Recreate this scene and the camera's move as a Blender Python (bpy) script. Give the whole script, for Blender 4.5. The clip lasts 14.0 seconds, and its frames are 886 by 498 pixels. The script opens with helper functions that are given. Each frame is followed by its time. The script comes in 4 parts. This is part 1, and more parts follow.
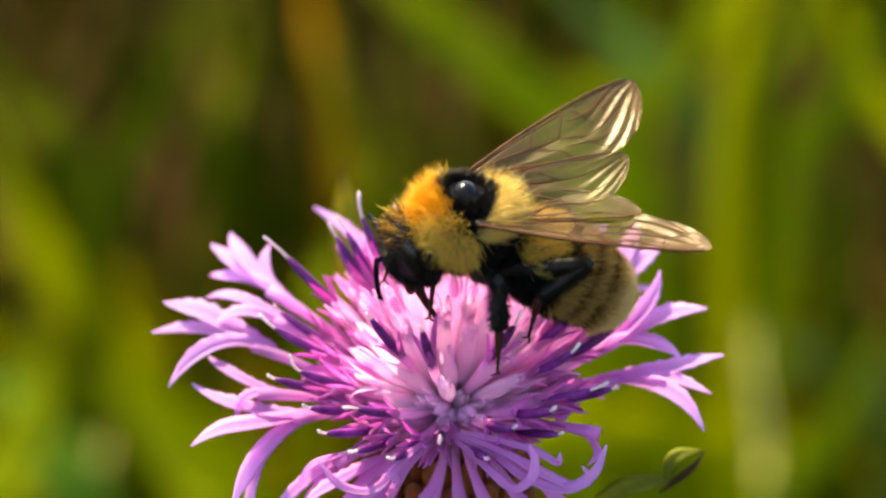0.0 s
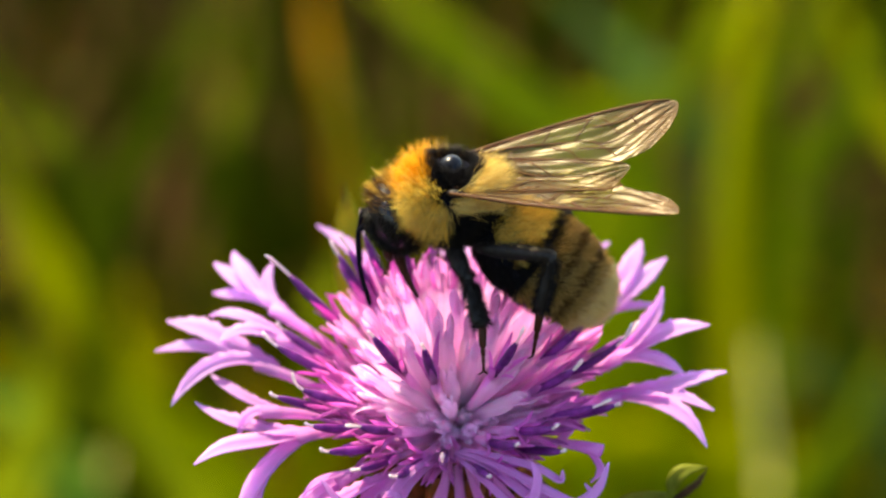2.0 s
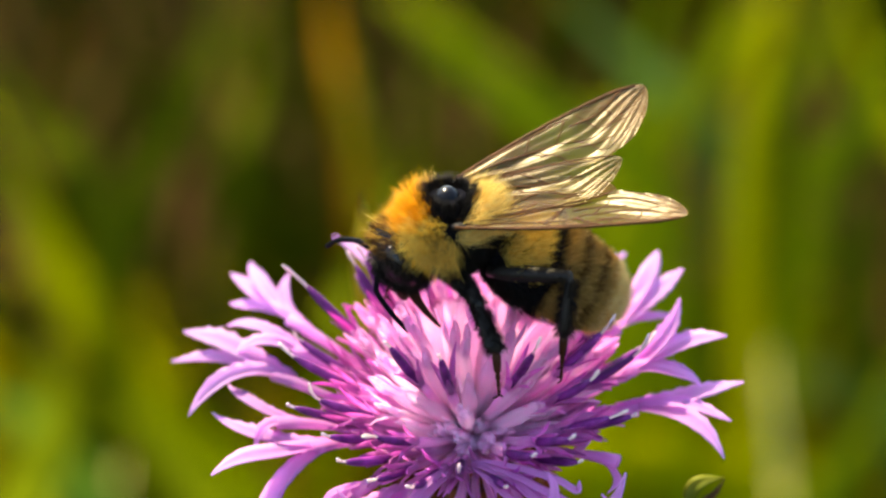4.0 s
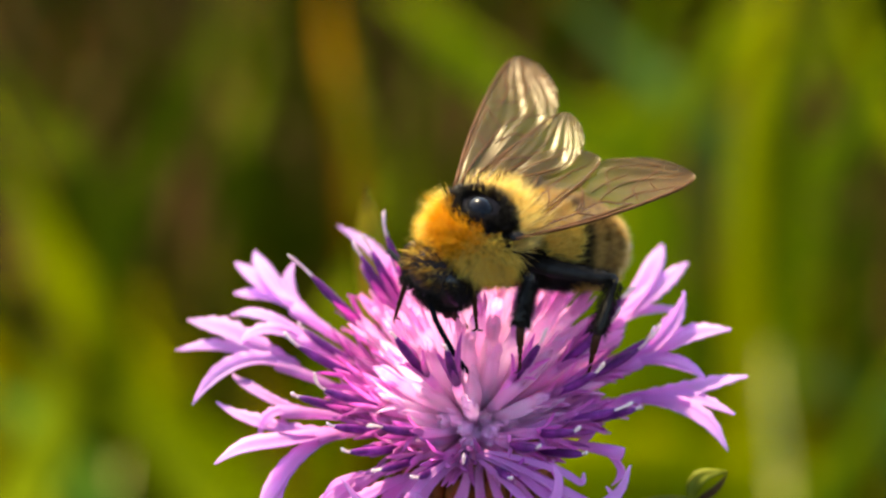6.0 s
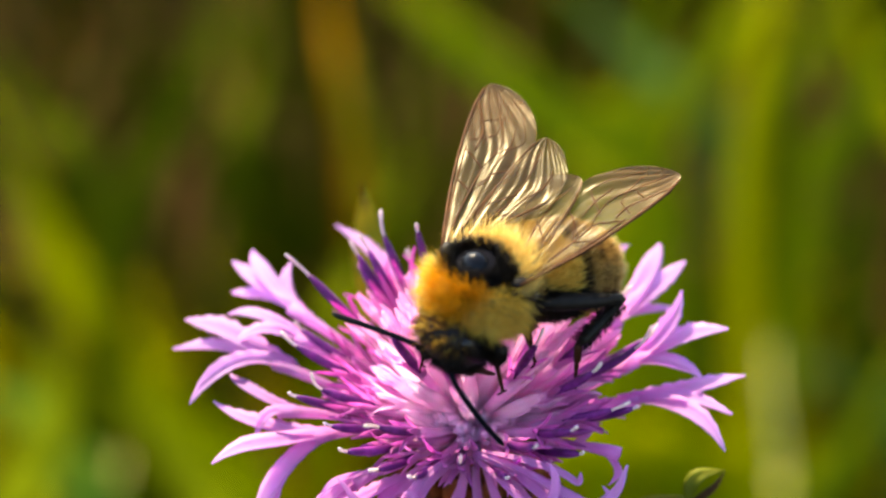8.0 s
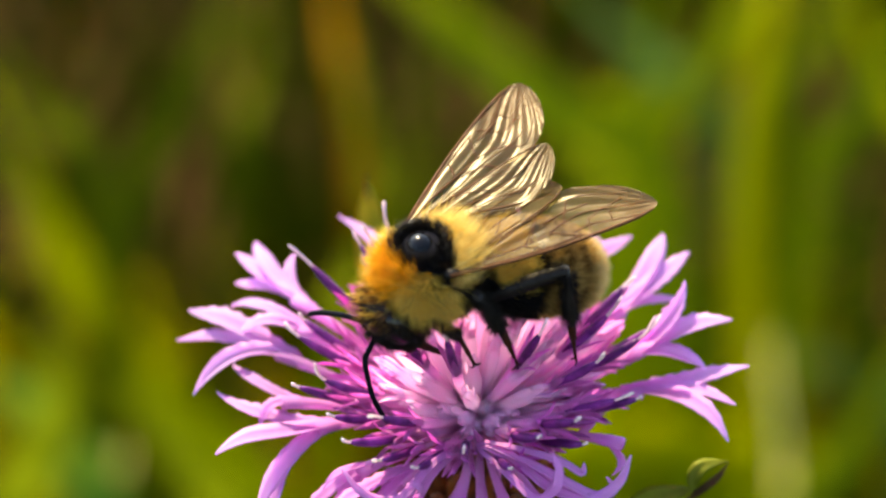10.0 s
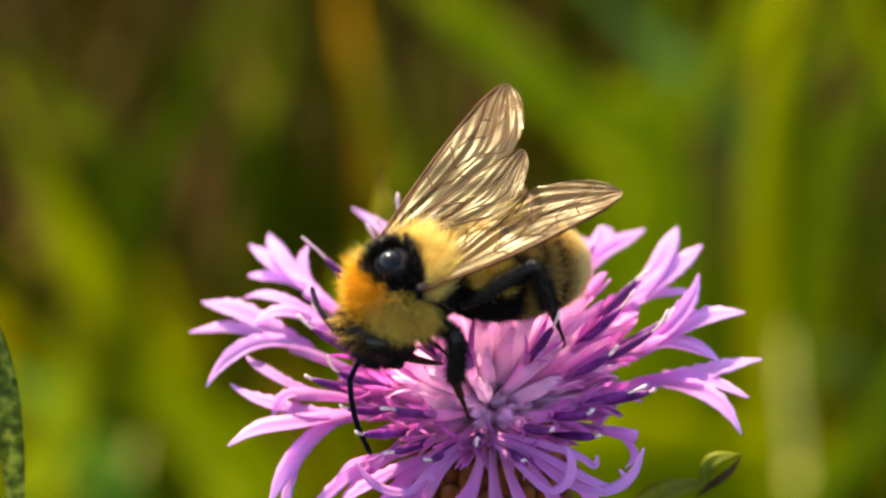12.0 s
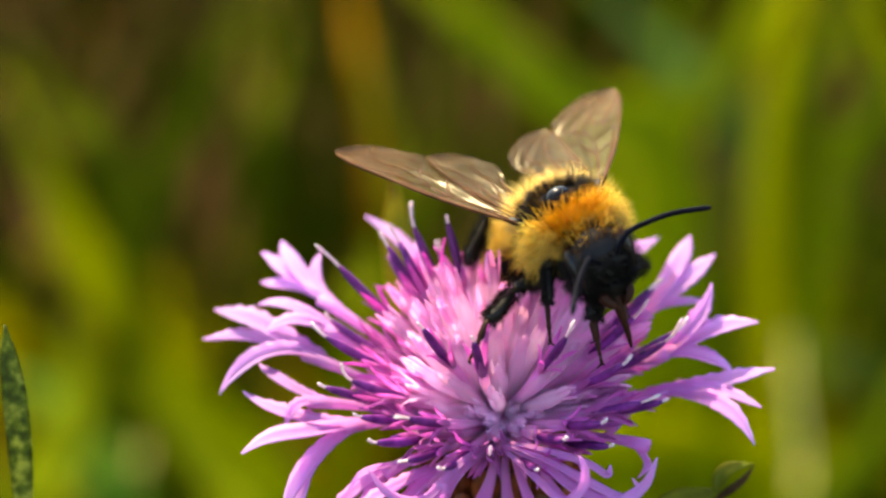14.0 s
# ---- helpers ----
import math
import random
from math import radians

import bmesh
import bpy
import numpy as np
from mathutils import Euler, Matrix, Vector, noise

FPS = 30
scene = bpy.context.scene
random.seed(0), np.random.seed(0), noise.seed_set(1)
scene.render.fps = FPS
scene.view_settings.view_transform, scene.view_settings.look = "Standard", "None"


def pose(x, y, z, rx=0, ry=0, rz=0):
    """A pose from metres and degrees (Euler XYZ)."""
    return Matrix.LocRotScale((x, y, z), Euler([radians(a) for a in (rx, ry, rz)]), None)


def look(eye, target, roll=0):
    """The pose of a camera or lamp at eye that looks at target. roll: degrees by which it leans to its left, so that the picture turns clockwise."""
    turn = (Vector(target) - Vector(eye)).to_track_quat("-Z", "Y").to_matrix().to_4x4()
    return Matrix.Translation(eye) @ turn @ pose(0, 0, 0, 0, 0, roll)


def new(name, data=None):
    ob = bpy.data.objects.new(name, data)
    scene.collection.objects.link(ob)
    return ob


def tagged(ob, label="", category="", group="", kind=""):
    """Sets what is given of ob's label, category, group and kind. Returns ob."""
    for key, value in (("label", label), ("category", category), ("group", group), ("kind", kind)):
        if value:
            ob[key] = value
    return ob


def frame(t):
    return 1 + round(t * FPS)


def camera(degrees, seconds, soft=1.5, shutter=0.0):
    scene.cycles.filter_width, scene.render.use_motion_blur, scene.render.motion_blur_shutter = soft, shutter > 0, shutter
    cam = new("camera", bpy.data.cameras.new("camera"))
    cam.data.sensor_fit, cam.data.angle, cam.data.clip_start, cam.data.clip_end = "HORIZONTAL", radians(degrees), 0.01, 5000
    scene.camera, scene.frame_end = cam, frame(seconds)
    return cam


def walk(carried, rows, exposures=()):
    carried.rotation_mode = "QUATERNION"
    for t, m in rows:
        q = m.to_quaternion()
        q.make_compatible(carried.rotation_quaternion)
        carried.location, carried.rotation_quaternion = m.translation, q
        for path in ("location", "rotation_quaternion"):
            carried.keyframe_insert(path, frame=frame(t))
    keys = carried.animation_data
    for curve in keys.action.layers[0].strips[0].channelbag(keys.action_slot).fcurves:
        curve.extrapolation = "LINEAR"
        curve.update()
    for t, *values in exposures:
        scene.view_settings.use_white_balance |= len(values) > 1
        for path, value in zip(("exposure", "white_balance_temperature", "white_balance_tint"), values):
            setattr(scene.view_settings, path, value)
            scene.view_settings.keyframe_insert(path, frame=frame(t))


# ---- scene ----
MM = 0.001
cam = camera(20, 14.0, 2.4, 0.5)
cam.data.dof.use_dof = True
cam.data.dof.focus_distance = 0.1410
cam.data.dof.aperture_fstop = 23.0
EXPOSURE = 1.68
PATH = [
    (0.0, pose(-0.00053, -0.12710, 0.47505, 62.0000, 0, 0.0000)),
    (0.5, pose(-0.00053, -0.12710, 0.47505, 62.0902, 0, 0.1160)),
    (1.0, pose(-0.00053, -0.12710, 0.47505, 62.1417, 0, 0.1160)),
    (1.5, pose(-0.00053, -0.12710, 0.47505, 62.2320, 0, 0.0129)),
    (2.0, pose(-0.00053, -0.12710, 0.47505, 62.3479, 0, 0.1160)),
    (2.5, pose(-0.00053, -0.12710, 0.47505, 62.4252, 0, 0.1546)),
    (3.0, pose(-0.00053, -0.12710, 0.47505, 62.5670, 0, 0.3995)),
    (5.5, pose(-0.00053, -0.12710, 0.47505, 62.5927, 0, 0.4897)),
    (6.0, pose(-0.00053, -0.12710, 0.47505, 62.5412, 0, 0.4639)),
    (6.5, pose(-0.00053, -0.12710, 0.47505, 62.5283, 0, 0.4124)),
    (7.0, pose(-0.00053, -0.12710, 0.47505, 62.5541, 0, 0.5283)),
    (7.5, pose(-0.00053, -0.12710, 0.47505, 62.4510, 0, 0.4639)),
    (8.0, pose(-0.00053, -0.12710, 0.47505, 62.3608, 0, 0.4639)),
    (10.5, pose(-0.00053, -0.12710, 0.47505, 62.1804, 0, 0.6056)),
    (11.0, pose(-0.00053, -0.12710, 0.47505, 62.1417, 0, 0.7345)),
    (11.5, pose(-0.00053, -0.12710, 0.47505, 62.1417, 0, 0.8504)),
    (12.0, pose(-0.00053, -0.12710, 0.47505, 62.1160, 0, 0.8762)),
    (12.5, pose(-0.00053, -0.12710, 0.47505, 62.1031, 0, 0.8891)),
    (13.0, pose(-0.00053, -0.12710, 0.47505, 62.1160, 0, 1.0308)),
    (13.5, pose(-0.00053, -0.12710, 0.47505, 62.0902, 0, 0.9535)),
    (14.0, pose(-0.00053, -0.12710, 0.47505, 62.1546, 0, 1.0179)),
]
walk(cam, PATH, ((0.0, EXPOSURE, 7100, 6), (14.0, EXPOSURE, 7100, 6)))

# ---------------------------------------------------------------- light
SUN_ELEVATION, SUN_AZIMUTH = 50, 119   # degrees; azimuth counted from +x towards +y
world = bpy.data.worlds.new("sky")
scene.world = world
world.use_nodes = True
wn = world.node_tree.nodes
sky = wn.new("ShaderNodeTexSky")
sky.sky_type = "NISHITA"
sky.sun_disc = False
sky.sun_elevation = radians(SUN_ELEVATION)
sky.sun_rotation = radians(90 - SUN_AZIMUTH)
wn["Background"].inputs[1].default_value = 0.15
world.node_tree.links.new(sky.outputs[0], wn["Background"].inputs[0])
sun = new("sun", bpy.data.lights.new("sun", "SUN"))
sun.data.energy, sun.data.angle, sun.data.color = 4.3, radians(0.6), (1.0, 0.86, 0.62)
ce = math.cos(radians(SUN_ELEVATION))
sun.matrix_world = look((0, 0, 0), (-ce * math.cos(radians(SUN_AZIMUTH)), -ce * math.sin(radians(SUN_AZIMUTH)), -math.sin(radians(SUN_ELEVATION))))
sun.location = (0, 0, 3)


# ---------------------------------------------------------------- materials
def material(name):
    m = bpy.data.materials.new(name)
    m.use_nodes = True
    return m, m.node_tree.nodes, m.node_tree.links, m.node_tree.nodes["Principled BSDF"]


def noise_ramp(m, scale, stops, coord="Object", detail=4.0, stretch=None):
    """A noise in object space through a colour ramp; returns the ramp's colour output."""
    n, l = m.node_tree.nodes, m.node_tree.links
    tc, tex, ramp = n.new("ShaderNodeTexCoord"), n.new("ShaderNodeTexNoise"), n.new("ShaderNodeValToRGB")
    tex.inputs["Scale"].default_value, tex.inputs["Detail"].default_value = scale, detail
    src = tc.outputs[coord]
    if stretch:
        mp = n.new("ShaderNodeMapping")
        mp.inputs["Scale"].default_value = stretch
        l.new(src, mp.inputs[0])
        src = mp.outputs[0]
    l.new(src, tex.inputs["Vector"])
    while len(ramp.color_ramp.elements) < len(stops):
        ramp.color_ramp.elements.new(0.5)
    for e, (p, c) in zip(ramp.color_ramp.elements, stops):
        e.position, e.color = p, (*c, 1)
    l.new(tex.outputs["Fac"], ramp.inputs[0])
    return ramp.outputs[0]


def bump(m, scale, strength, distance, bsdf):
    n, l = m.node_tree.nodes, m.node_tree.links
    tc, tex, b = n.new("ShaderNodeTexCoord"), n.new("ShaderNodeTexNoise"), n.new("ShaderNodeBump")
    tex.inputs["Scale"].default_value = scale
    b.inputs["Strength"].default_value, b.inputs["Distance"].default_value = strength, distance
    l.new(tc.outputs["Object"], tex.inputs["Vector"])
    l.new(tex.outputs["Fac"], b.inputs["Height"])
    l.new(b.outputs[0], bsdf.inputs["Normal"])


def leafy(name, stops, scale, translucent, rough=0.5, random_from=None, spread=0.0, bump_scale=0, gloss=0.3):
    """A thin plant tissue: reflecting and letting light through."""
    m, n, l, p = material(name)
    col = noise_ramp(m, scale, stops)
    if random_from:
        src = n.new("ShaderNodeObjectInfo" if random_from == "object" else "ShaderNodeNewGeometry")
        hsv, mul = n.new("ShaderNodeHueSaturation"), n.new("ShaderNodeMapRange")
        mul.inputs["To Min"].default_value, mul.inputs["To Max"].default_value = 1 - spread, 1 + spread
        l.new(src.outputs["Random" if random_from == "object" else "Random Per Island"], mul.inputs["Value"])
        l.new(mul.outputs[0], hsv.inputs["Value"])
        l.new(col, hsv.inputs["Color"])
        col = hsv.outputs[0]
    l.new(col, p.inputs["Base Color"])
    p.inputs["Roughness"].default_value, p.inputs["Specular IOR Level"].default_value = rough, gloss
    t, mix = n.new("ShaderNodeBsdfTranslucent"), n.new("ShaderNodeMixShader")
    l.new(col, t.inputs[0])
    mix.inputs[0].default_value = translucent
    l.new(p.outputs[0], mix.inputs[1])
    l.new(t.outputs[0], mix.inputs[2])
    l.new(mix.outputs[0], n["Material Output"].inputs[0])
    if bump_scale:
        bump(m, bump_scale, 0.4, 0.0001, p)
    return m


def streaked(name, near, middle, far, spread=0.15, translucent=0.45, steps=(4.5, 7.5, 10.5)):
    """Floret tissue: pale where it leaves the head, deeper towards the lobes, with fine streaks along it."""
    m, n, l, p = material(name)
    tc, off, ln, mr, ramp = (n.new("ShaderNode" + k) for k in ("TexCoord", "VectorMath", "VectorMath", "MapRange", "ValToRGB"))
    off.inputs[1].default_value = (0, 0, 0.003)
    ln.operation = "LENGTH"
    l.new(tc.outputs["Object"], off.inputs[0])
    l.new(off.outputs[0], ln.inputs[0])
    mr.inputs["From Min"].default_value, mr.inputs["From Max"].default_value = 0, 0.020
    l.new(ln.outputs["Value"], mr.inputs["Value"])
    wob, add = n.new("ShaderNodeTexNoise"), n.new("ShaderNodeMath")
    wob.inputs["Scale"].default_value = 1400
    add.operation = "MULTIPLY_ADD"
    add.inputs[1].default_value = 0.16
    l.new(tc.outputs["Object"], wob.inputs["Vector"])
    l.new(wob.outputs["Fac"], add.inputs[0])
    l.new(mr.outputs[0], add.inputs[2])
    l.new(add.outputs[0], ramp.inputs[0])
    ramp.color_ramp.elements.new(0.5)
    for e, s, c in zip(ramp.color_ramp.elements, steps, (near, middle, far)):
        e.position, e.color = s / 20 + 0.08, (*c, 1)
    info, hsv, val = n.new("ShaderNodeObjectInfo"), n.new("ShaderNodeHueSaturation"), n.new("ShaderNodeMapRange")
    val.inputs["To Min"].default_value, val.inputs["To Max"].default_value = 1 - spread, 1 + spread
    l.new(info.outputs["Random"], val.inputs["Value"])
    l.new(val.outputs[0], hsv.inputs["Value"])
    l.new(ramp.outputs[0], hsv.inputs["Color"])
    l.new(hsv.outputs[0], p.inputs["Base Color"])
    p.inputs["Roughness"].default_value, p.inputs["Specular IOR Level"].default_value = 0.6, 0.15
    t, mix = n.new("ShaderNodeBsdfTranslucent"), n.new("ShaderNodeMixShader")
    l.new(hsv.outputs[0], t.inputs[0])
    mix.inputs[0].default_value = translucent
    l.new(p.outputs[0], mix.inputs[1])
    l.new(t.outputs[0], mix.inputs[2])
    l.new(mix.outputs[0], n["Material Output"].inputs[0])
    bump(m, 5000, 0.35, 0.0001, p)
    return m


PETAL = streaked("petal", (0.88, 0.50, 0.84), (0.83, 0.36, 0.77), (0.88, 0.56, 0.92), 0.12, 0.68, (4, 9, 15))
COROLLA = streaked("corolla", (0.95, 0.70, 0.88), (0.84, 0.42, 0.76), (0.68, 0.16, 0.57), 0.22, 0.78, (4.5, 7.5, 10.5))
PALE = streaked("pale_corolla", (0.99, 0.83, 0.94), (0.98, 0.74, 0.90), (0.92, 0.50, 0.80), 0.12, 0.80, (4, 7.5, 10))
RIM = streaked("rim_corolla", (0.90, 0.58, 0.82), (0.76, 0.30, 0.67), (0.54, 0.13, 0.53), 0.3, 0.65, (4.5, 7, 9.5))
ANTHER = leafy("anther", [(0.35, (0.09, 0.010, 0.11)), (0.7, (0.26, 0.035, 0.28))], 900, 0.15, 0.4, "object", 0.25)
STIGMA = leafy("stigma", [(0.3, (0.85, 0.60, 0.70)), (0.7, (0.92, 0.82, 0.78))], 900, 0.3, 0.5)
BRACT = leafy("bract", [(0.35, (0.06, 0.014, 0.003)), (0.7, (0.32, 0.09, 0.012))], 700, 0.15, 0.6, "object", 0.3)
STEM = leafy("stem", [(0.3, (0.06, 0.10, 0.02)), (0.7, (0.12, 0.16, 0.04))], 300, 0.1, 0.6)
BUDLEAF = leafy("young_leaf", [(0.35, (0.36, 0.34, 0.01)), (0.62, (0.50, 0.40, 0.02)), (0.72, (0.40, 0.16, 0.02))], 260, 0.5, 0.6, None, 0, 3000, 0.2)
NEARLEAF = leafy("mottled_leaf", [(0.35, (0.07, 0.09, 0.006)), (0.5, (0.16, 0.20, 0.012)), (0.66, (0.46, 0.46, 0.06))], 1500, 0.5, 0.6, None, 0, 3000, 0.3)
WITHERED = leafy("withered_leaf", [(0.35, (0.035, 0.016, 0.006)), (0.65, (0.11, 0.06, 0.02))], 900, 0.2, 0.7, None, 0, 3000, 0.1)
LEAF = leafy("leaf", [(0.35, (0.12, 0.14, 0.006)), (0.65, (0.28, 0.30, 0.014))], 350, 0.4, 0.6, None, 0, 3000, 0.2)
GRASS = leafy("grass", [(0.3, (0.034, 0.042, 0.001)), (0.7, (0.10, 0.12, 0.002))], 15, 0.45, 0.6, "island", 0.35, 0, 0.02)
# brighter copy of GRASS: the sunlight on the low blades is in the colour
GRASS_LIT = leafy("sun_toned_grass", [(0.3, (0.28, 0.27, 0.002)), (0.7, (0.50, 0.43, 0.003))], 12, 0.5, 0.6, "island", 0.45, 0, 0.01)
# blade colour with strong sunlight painted in
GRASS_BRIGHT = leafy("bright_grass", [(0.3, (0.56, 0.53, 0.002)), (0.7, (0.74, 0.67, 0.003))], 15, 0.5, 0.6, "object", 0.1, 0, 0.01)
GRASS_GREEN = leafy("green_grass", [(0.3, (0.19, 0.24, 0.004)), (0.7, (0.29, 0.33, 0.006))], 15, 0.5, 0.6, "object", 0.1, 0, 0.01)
# the same blades with shade painted into a darker base colour
GRASS_DIM = leafy("shade_toned_grass", [(0.3, (0.09, 0.11, 0.002)), (0.7, (0.14, 0.16, 0.004))], 15, 0.45, 0.6, "object", 0.1, 0, 0.01)
GRASS_LUSH = leafy("lush_grass", [(0.3, (0.15, 0.28, 0.020)), (0.7, (0.22, 0.36, 0.030))], 15, 0.5, 0.6, "object", 0.1, 0, 0.01)
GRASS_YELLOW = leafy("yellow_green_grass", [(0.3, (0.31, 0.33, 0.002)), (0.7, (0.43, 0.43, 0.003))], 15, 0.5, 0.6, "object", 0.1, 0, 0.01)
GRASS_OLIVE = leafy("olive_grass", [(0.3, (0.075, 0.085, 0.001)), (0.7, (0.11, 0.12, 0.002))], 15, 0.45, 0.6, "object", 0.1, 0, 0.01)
GRASS_TEAL = leafy("grey_green_grass", [(0.3, (0.09, 0.17, 0.03)), (0.7, (0.13, 0.22, 0.04))], 15, 0.4, 0.6, "object", 0.1, 0, 0.01)
GRASS_DEAD = leafy("withered_grass", [(0.3, (0.24, 0.10, 0.001)), (0.7, (0.32, 0.15, 0.002))], 20, 0.4, 0.7, "object", 0.15, 0, 0.01)
GRASS_STRAW = leafy("straw", [(0.3, (0.50, 0.46, 0.10)), (0.7, (0.62, 0.56, 0.16))], 20, 0.4, 0.7, "object", 0.15, 0, 0.01)
SOIL, _n, _l, _p = material("soil")
_l.new(noise_ramp(SOIL, 30, [(0.3, (0.026, 0.013, 0.005)), (0.5, (0.044, 0.025, 0.009)), (0.75, (0.040, 0.036, 0.006))]), _p.inputs["Base Color"])
_p.inputs["Roughness"].default_value, _p.inputs["Specular IOR Level"].default_value = 0.95, 0.0
bump(SOIL, 60, 0.8, 0.02, _p)


def hair_material(name, dark, light):
    m, n, l, p = material(name)
    ramp, geo = n.new("ShaderNodeValToRGB"), n.new("ShaderNodeNewGeometry")
    ramp.color_ramp.elements[0].color, ramp.color_ramp.elements[1].color = (*dark, 1), (*light, 1)
    l.new(geo.outputs["Random Per Island"], ramp.inputs[0])
    l.new(ramp.outputs[0], p.inputs["Base Color"])
    p.inputs["Roughness"].default_value = 0.45
    t, mix = n.new("ShaderNodeBsdfTranslucent"), n.new("ShaderNodeMixShader")
    l.new(ramp.outputs[0], t.inputs[0])
    mix.inputs[0].default_value = 0.70
    l.new(p.outputs[0], mix.inputs[1])
    l.new(t.outputs[0], mix.inputs[2])
    l.new(mix.outputs[0], n["Material Output"].inputs[0])
    return m


HAIR_ORANGE = hair_material("orange_hair", (0.76, 0.38, 0.008), (0.98, 0.68, 0.05))
HAIR_YELLOW = hair_material("yellow_hair", (0.78, 0.50, 0.07), (0.99, 0.84, 0.26))
HAIR_CREAM = hair_material("cream_hair", (0.95, 0.68, 0.10), (0.99, 0.88, 0.32))
HAIR_STRAW = hair_material("straw_hair", (0.78, 0.55, 0.14), (0.99, 0.88, 0.42))
HAIR_BUFF = hair_material("buff_hair", (0.38, 0.23, 0.05), (0.86, 0.62, 0.22))
HAIR_PALE = hair_material("pale_hair", (0.86, 0.64, 0.27), (0.99, 0.88, 0.52))
HAIR_BLACK = hair_material("black_hair", (0.005, 0.004, 0.003), (0.022, 0.015, 0.010))
HAIR_BROWN = hair_material("brown_hair", (0.03, 0.016, 0.006), (0.34, 0.19, 0.04))


def chitin(name, colour, rough, gloss=0.5):
    m, n, l, p = material(name)
    l.new(noise_ramp(m, 900, [(0.3, colour), (0.75, tuple(c * 2.2 for c in colour))]), p.inputs["Base Color"])
    p.inputs["Roughness"].default_value, p.inputs["Specular IOR Level"].default_value = rough, gloss
    bump(m, 9000, 0.25, 0.00004, p)
    return m


CHITIN = chitin("black_chitin", (0.004, 0.004, 0.006), 0.45, 0.01)
CHITIN_DULL = chitin("dull_black_chitin", (0.008, 0.006, 0.005), 0.5, 0.2)
CHITIN_RED = chitin("reddish_chitin", (0.022, 0.007, 0.003), 0.5, 0.12)
DOME = chitin("bare_black_chitin", (0.003, 0.003, 0.004), 0.22, 0.22)
EYE = chitin("compound_eye", (0.006, 0.005, 0.006), 0.25, 0.35)


def membrane():
    """Wing skin: thin, clear and smoky, darker towards the tip, with a smooth gloss over low wrinkles."""
    m, n, l, p = material("wing_membrane")
    tc, sep, grade, tint = (n.new("ShaderNode" + k) for k in ("TexCoord", "SeparateXYZ", "MapRange", "ValToRGB"))
    l.new(tc.outputs["Object"], sep.inputs[0])
    grade.inputs["From Max"].default_value = 0.0128
    l.new(sep.outputs["X"], grade.inputs["Value"])
    l.new(grade.outputs[0], tint.inputs[0])
    tint.color_ramp.elements[0].position, tint.color_ramp.elements[0].color = 0.55, (0.88, 0.86, 0.76, 1)
    tint.color_ramp.elements[1].position, tint.color_ramp.elements[1].color = 0.88, (0.58, 0.48, 0.37, 1)
    col = noise_ramp(m, 350, [(0.3, (0.30, 0.16, 0.06)), (0.75, (0.58, 0.38, 0.17))])
    l.new(col, p.inputs["Base Color"])
    p.inputs["Roughness"].default_value, p.inputs["Specular IOR Level"].default_value = 0.6, 0.1
    # low wrinkles that run along the wing
    mp, tex, bp = n.new("ShaderNodeMapping"), n.new("ShaderNodeTexNoise"), n.new("ShaderNodeBump")
    mp.inputs["Scale"].default_value = (230, 400, 300)
    tex.inputs["Scale"].default_value, tex.inputs["Detail"].default_value, tex.inputs["Distortion"].default_value = 1.0, 1.0, 0.7
    l.new(tc.outputs["Object"], mp.inputs[0])
    l.new(mp.outputs[0], tex.inputs["Vector"])
    l.new(tex.outputs["Fac"], bp.inputs["Height"])
    bp.inputs["Strength"].default_value, bp.inputs["Distance"].default_value = 0.6, 0.00036
    through_, thin = n.new("ShaderNodeBsdfTranslucent"), n.new("ShaderNodeMixShader")
    l.new(col, through_.inputs[0])
    thin.inputs[0].default_value = 0.5
    l.new(p.outputs[0], thin.inputs[1])
    l.new(through_.outputs[0], thin.inputs[2])
    clear, body = n.new("ShaderNodeBsdfTransparent"), n.new("ShaderNodeMixShader")
    l.new(tint.outputs[0], clear.inputs[0])
    thick = n.new("ShaderNodeMapRange")
    thick.inputs["From Min"].default_value, thick.inputs["From Max"].default_value = 0.62, 0.88
    thick.inputs["To Min"].default_value, thick.inputs["To Max"].default_value = 0.10, 0.30
    l.new(grade.outputs[0], thick.inputs["Value"])
    l.new(thick.outputs[0], body.inputs[0])
    l.new(clear.outputs[0], body.inputs[1])
    l.new(thin.outputs[0], body.inputs[2])
    gloss, coat = n.new("ShaderNodeBsdfGlossy"), n.new("ShaderNodeMixShader")
    gloss.inputs["Roughness"].default_value, gloss.inputs["Color"].default_value = 0.33, (1.0, 0.93, 0.80, 1)
    l.new(bp.outputs[0], gloss.inputs["Normal"])
    coat.inputs[0].default_value = 0.017
    l.new(body.outputs[0], coat.inputs[1])
    l.new(gloss.outputs[0], coat.inputs[2])
    l.new(coat.outputs[0], n["Material Output"].inputs[0])
    return m


MEMBRANE = membrane()
VEIN = chitin("wing_vein", (0.060, 0.024, 0.008), 0.55, 0.08)


# ---------------------------------------------------------------- mesh helpers (all shapes in millimetres)
class Shape:
    def __init__(self):
        self.v, self.f = [], []

    def add(self, verts, faces):
        k = len(self.v)
        self.v.extend(tuple(p) for p in verts)
        self.f.extend(tuple(i + k for i in q) for q in faces)
        return self

    def mesh(self, name, mat, smooth=True):
        me = bpy.data.meshes.new(name)
        me.from_pydata([(x * MM, y * MM, z * MM) for x, y, z in self.v], [], self.f)
        me.materials.append(mat)
        if smooth:
            me.polygons.foreach_set("use_smooth", [True] * len(me.polygons))
        me.update()
        return me


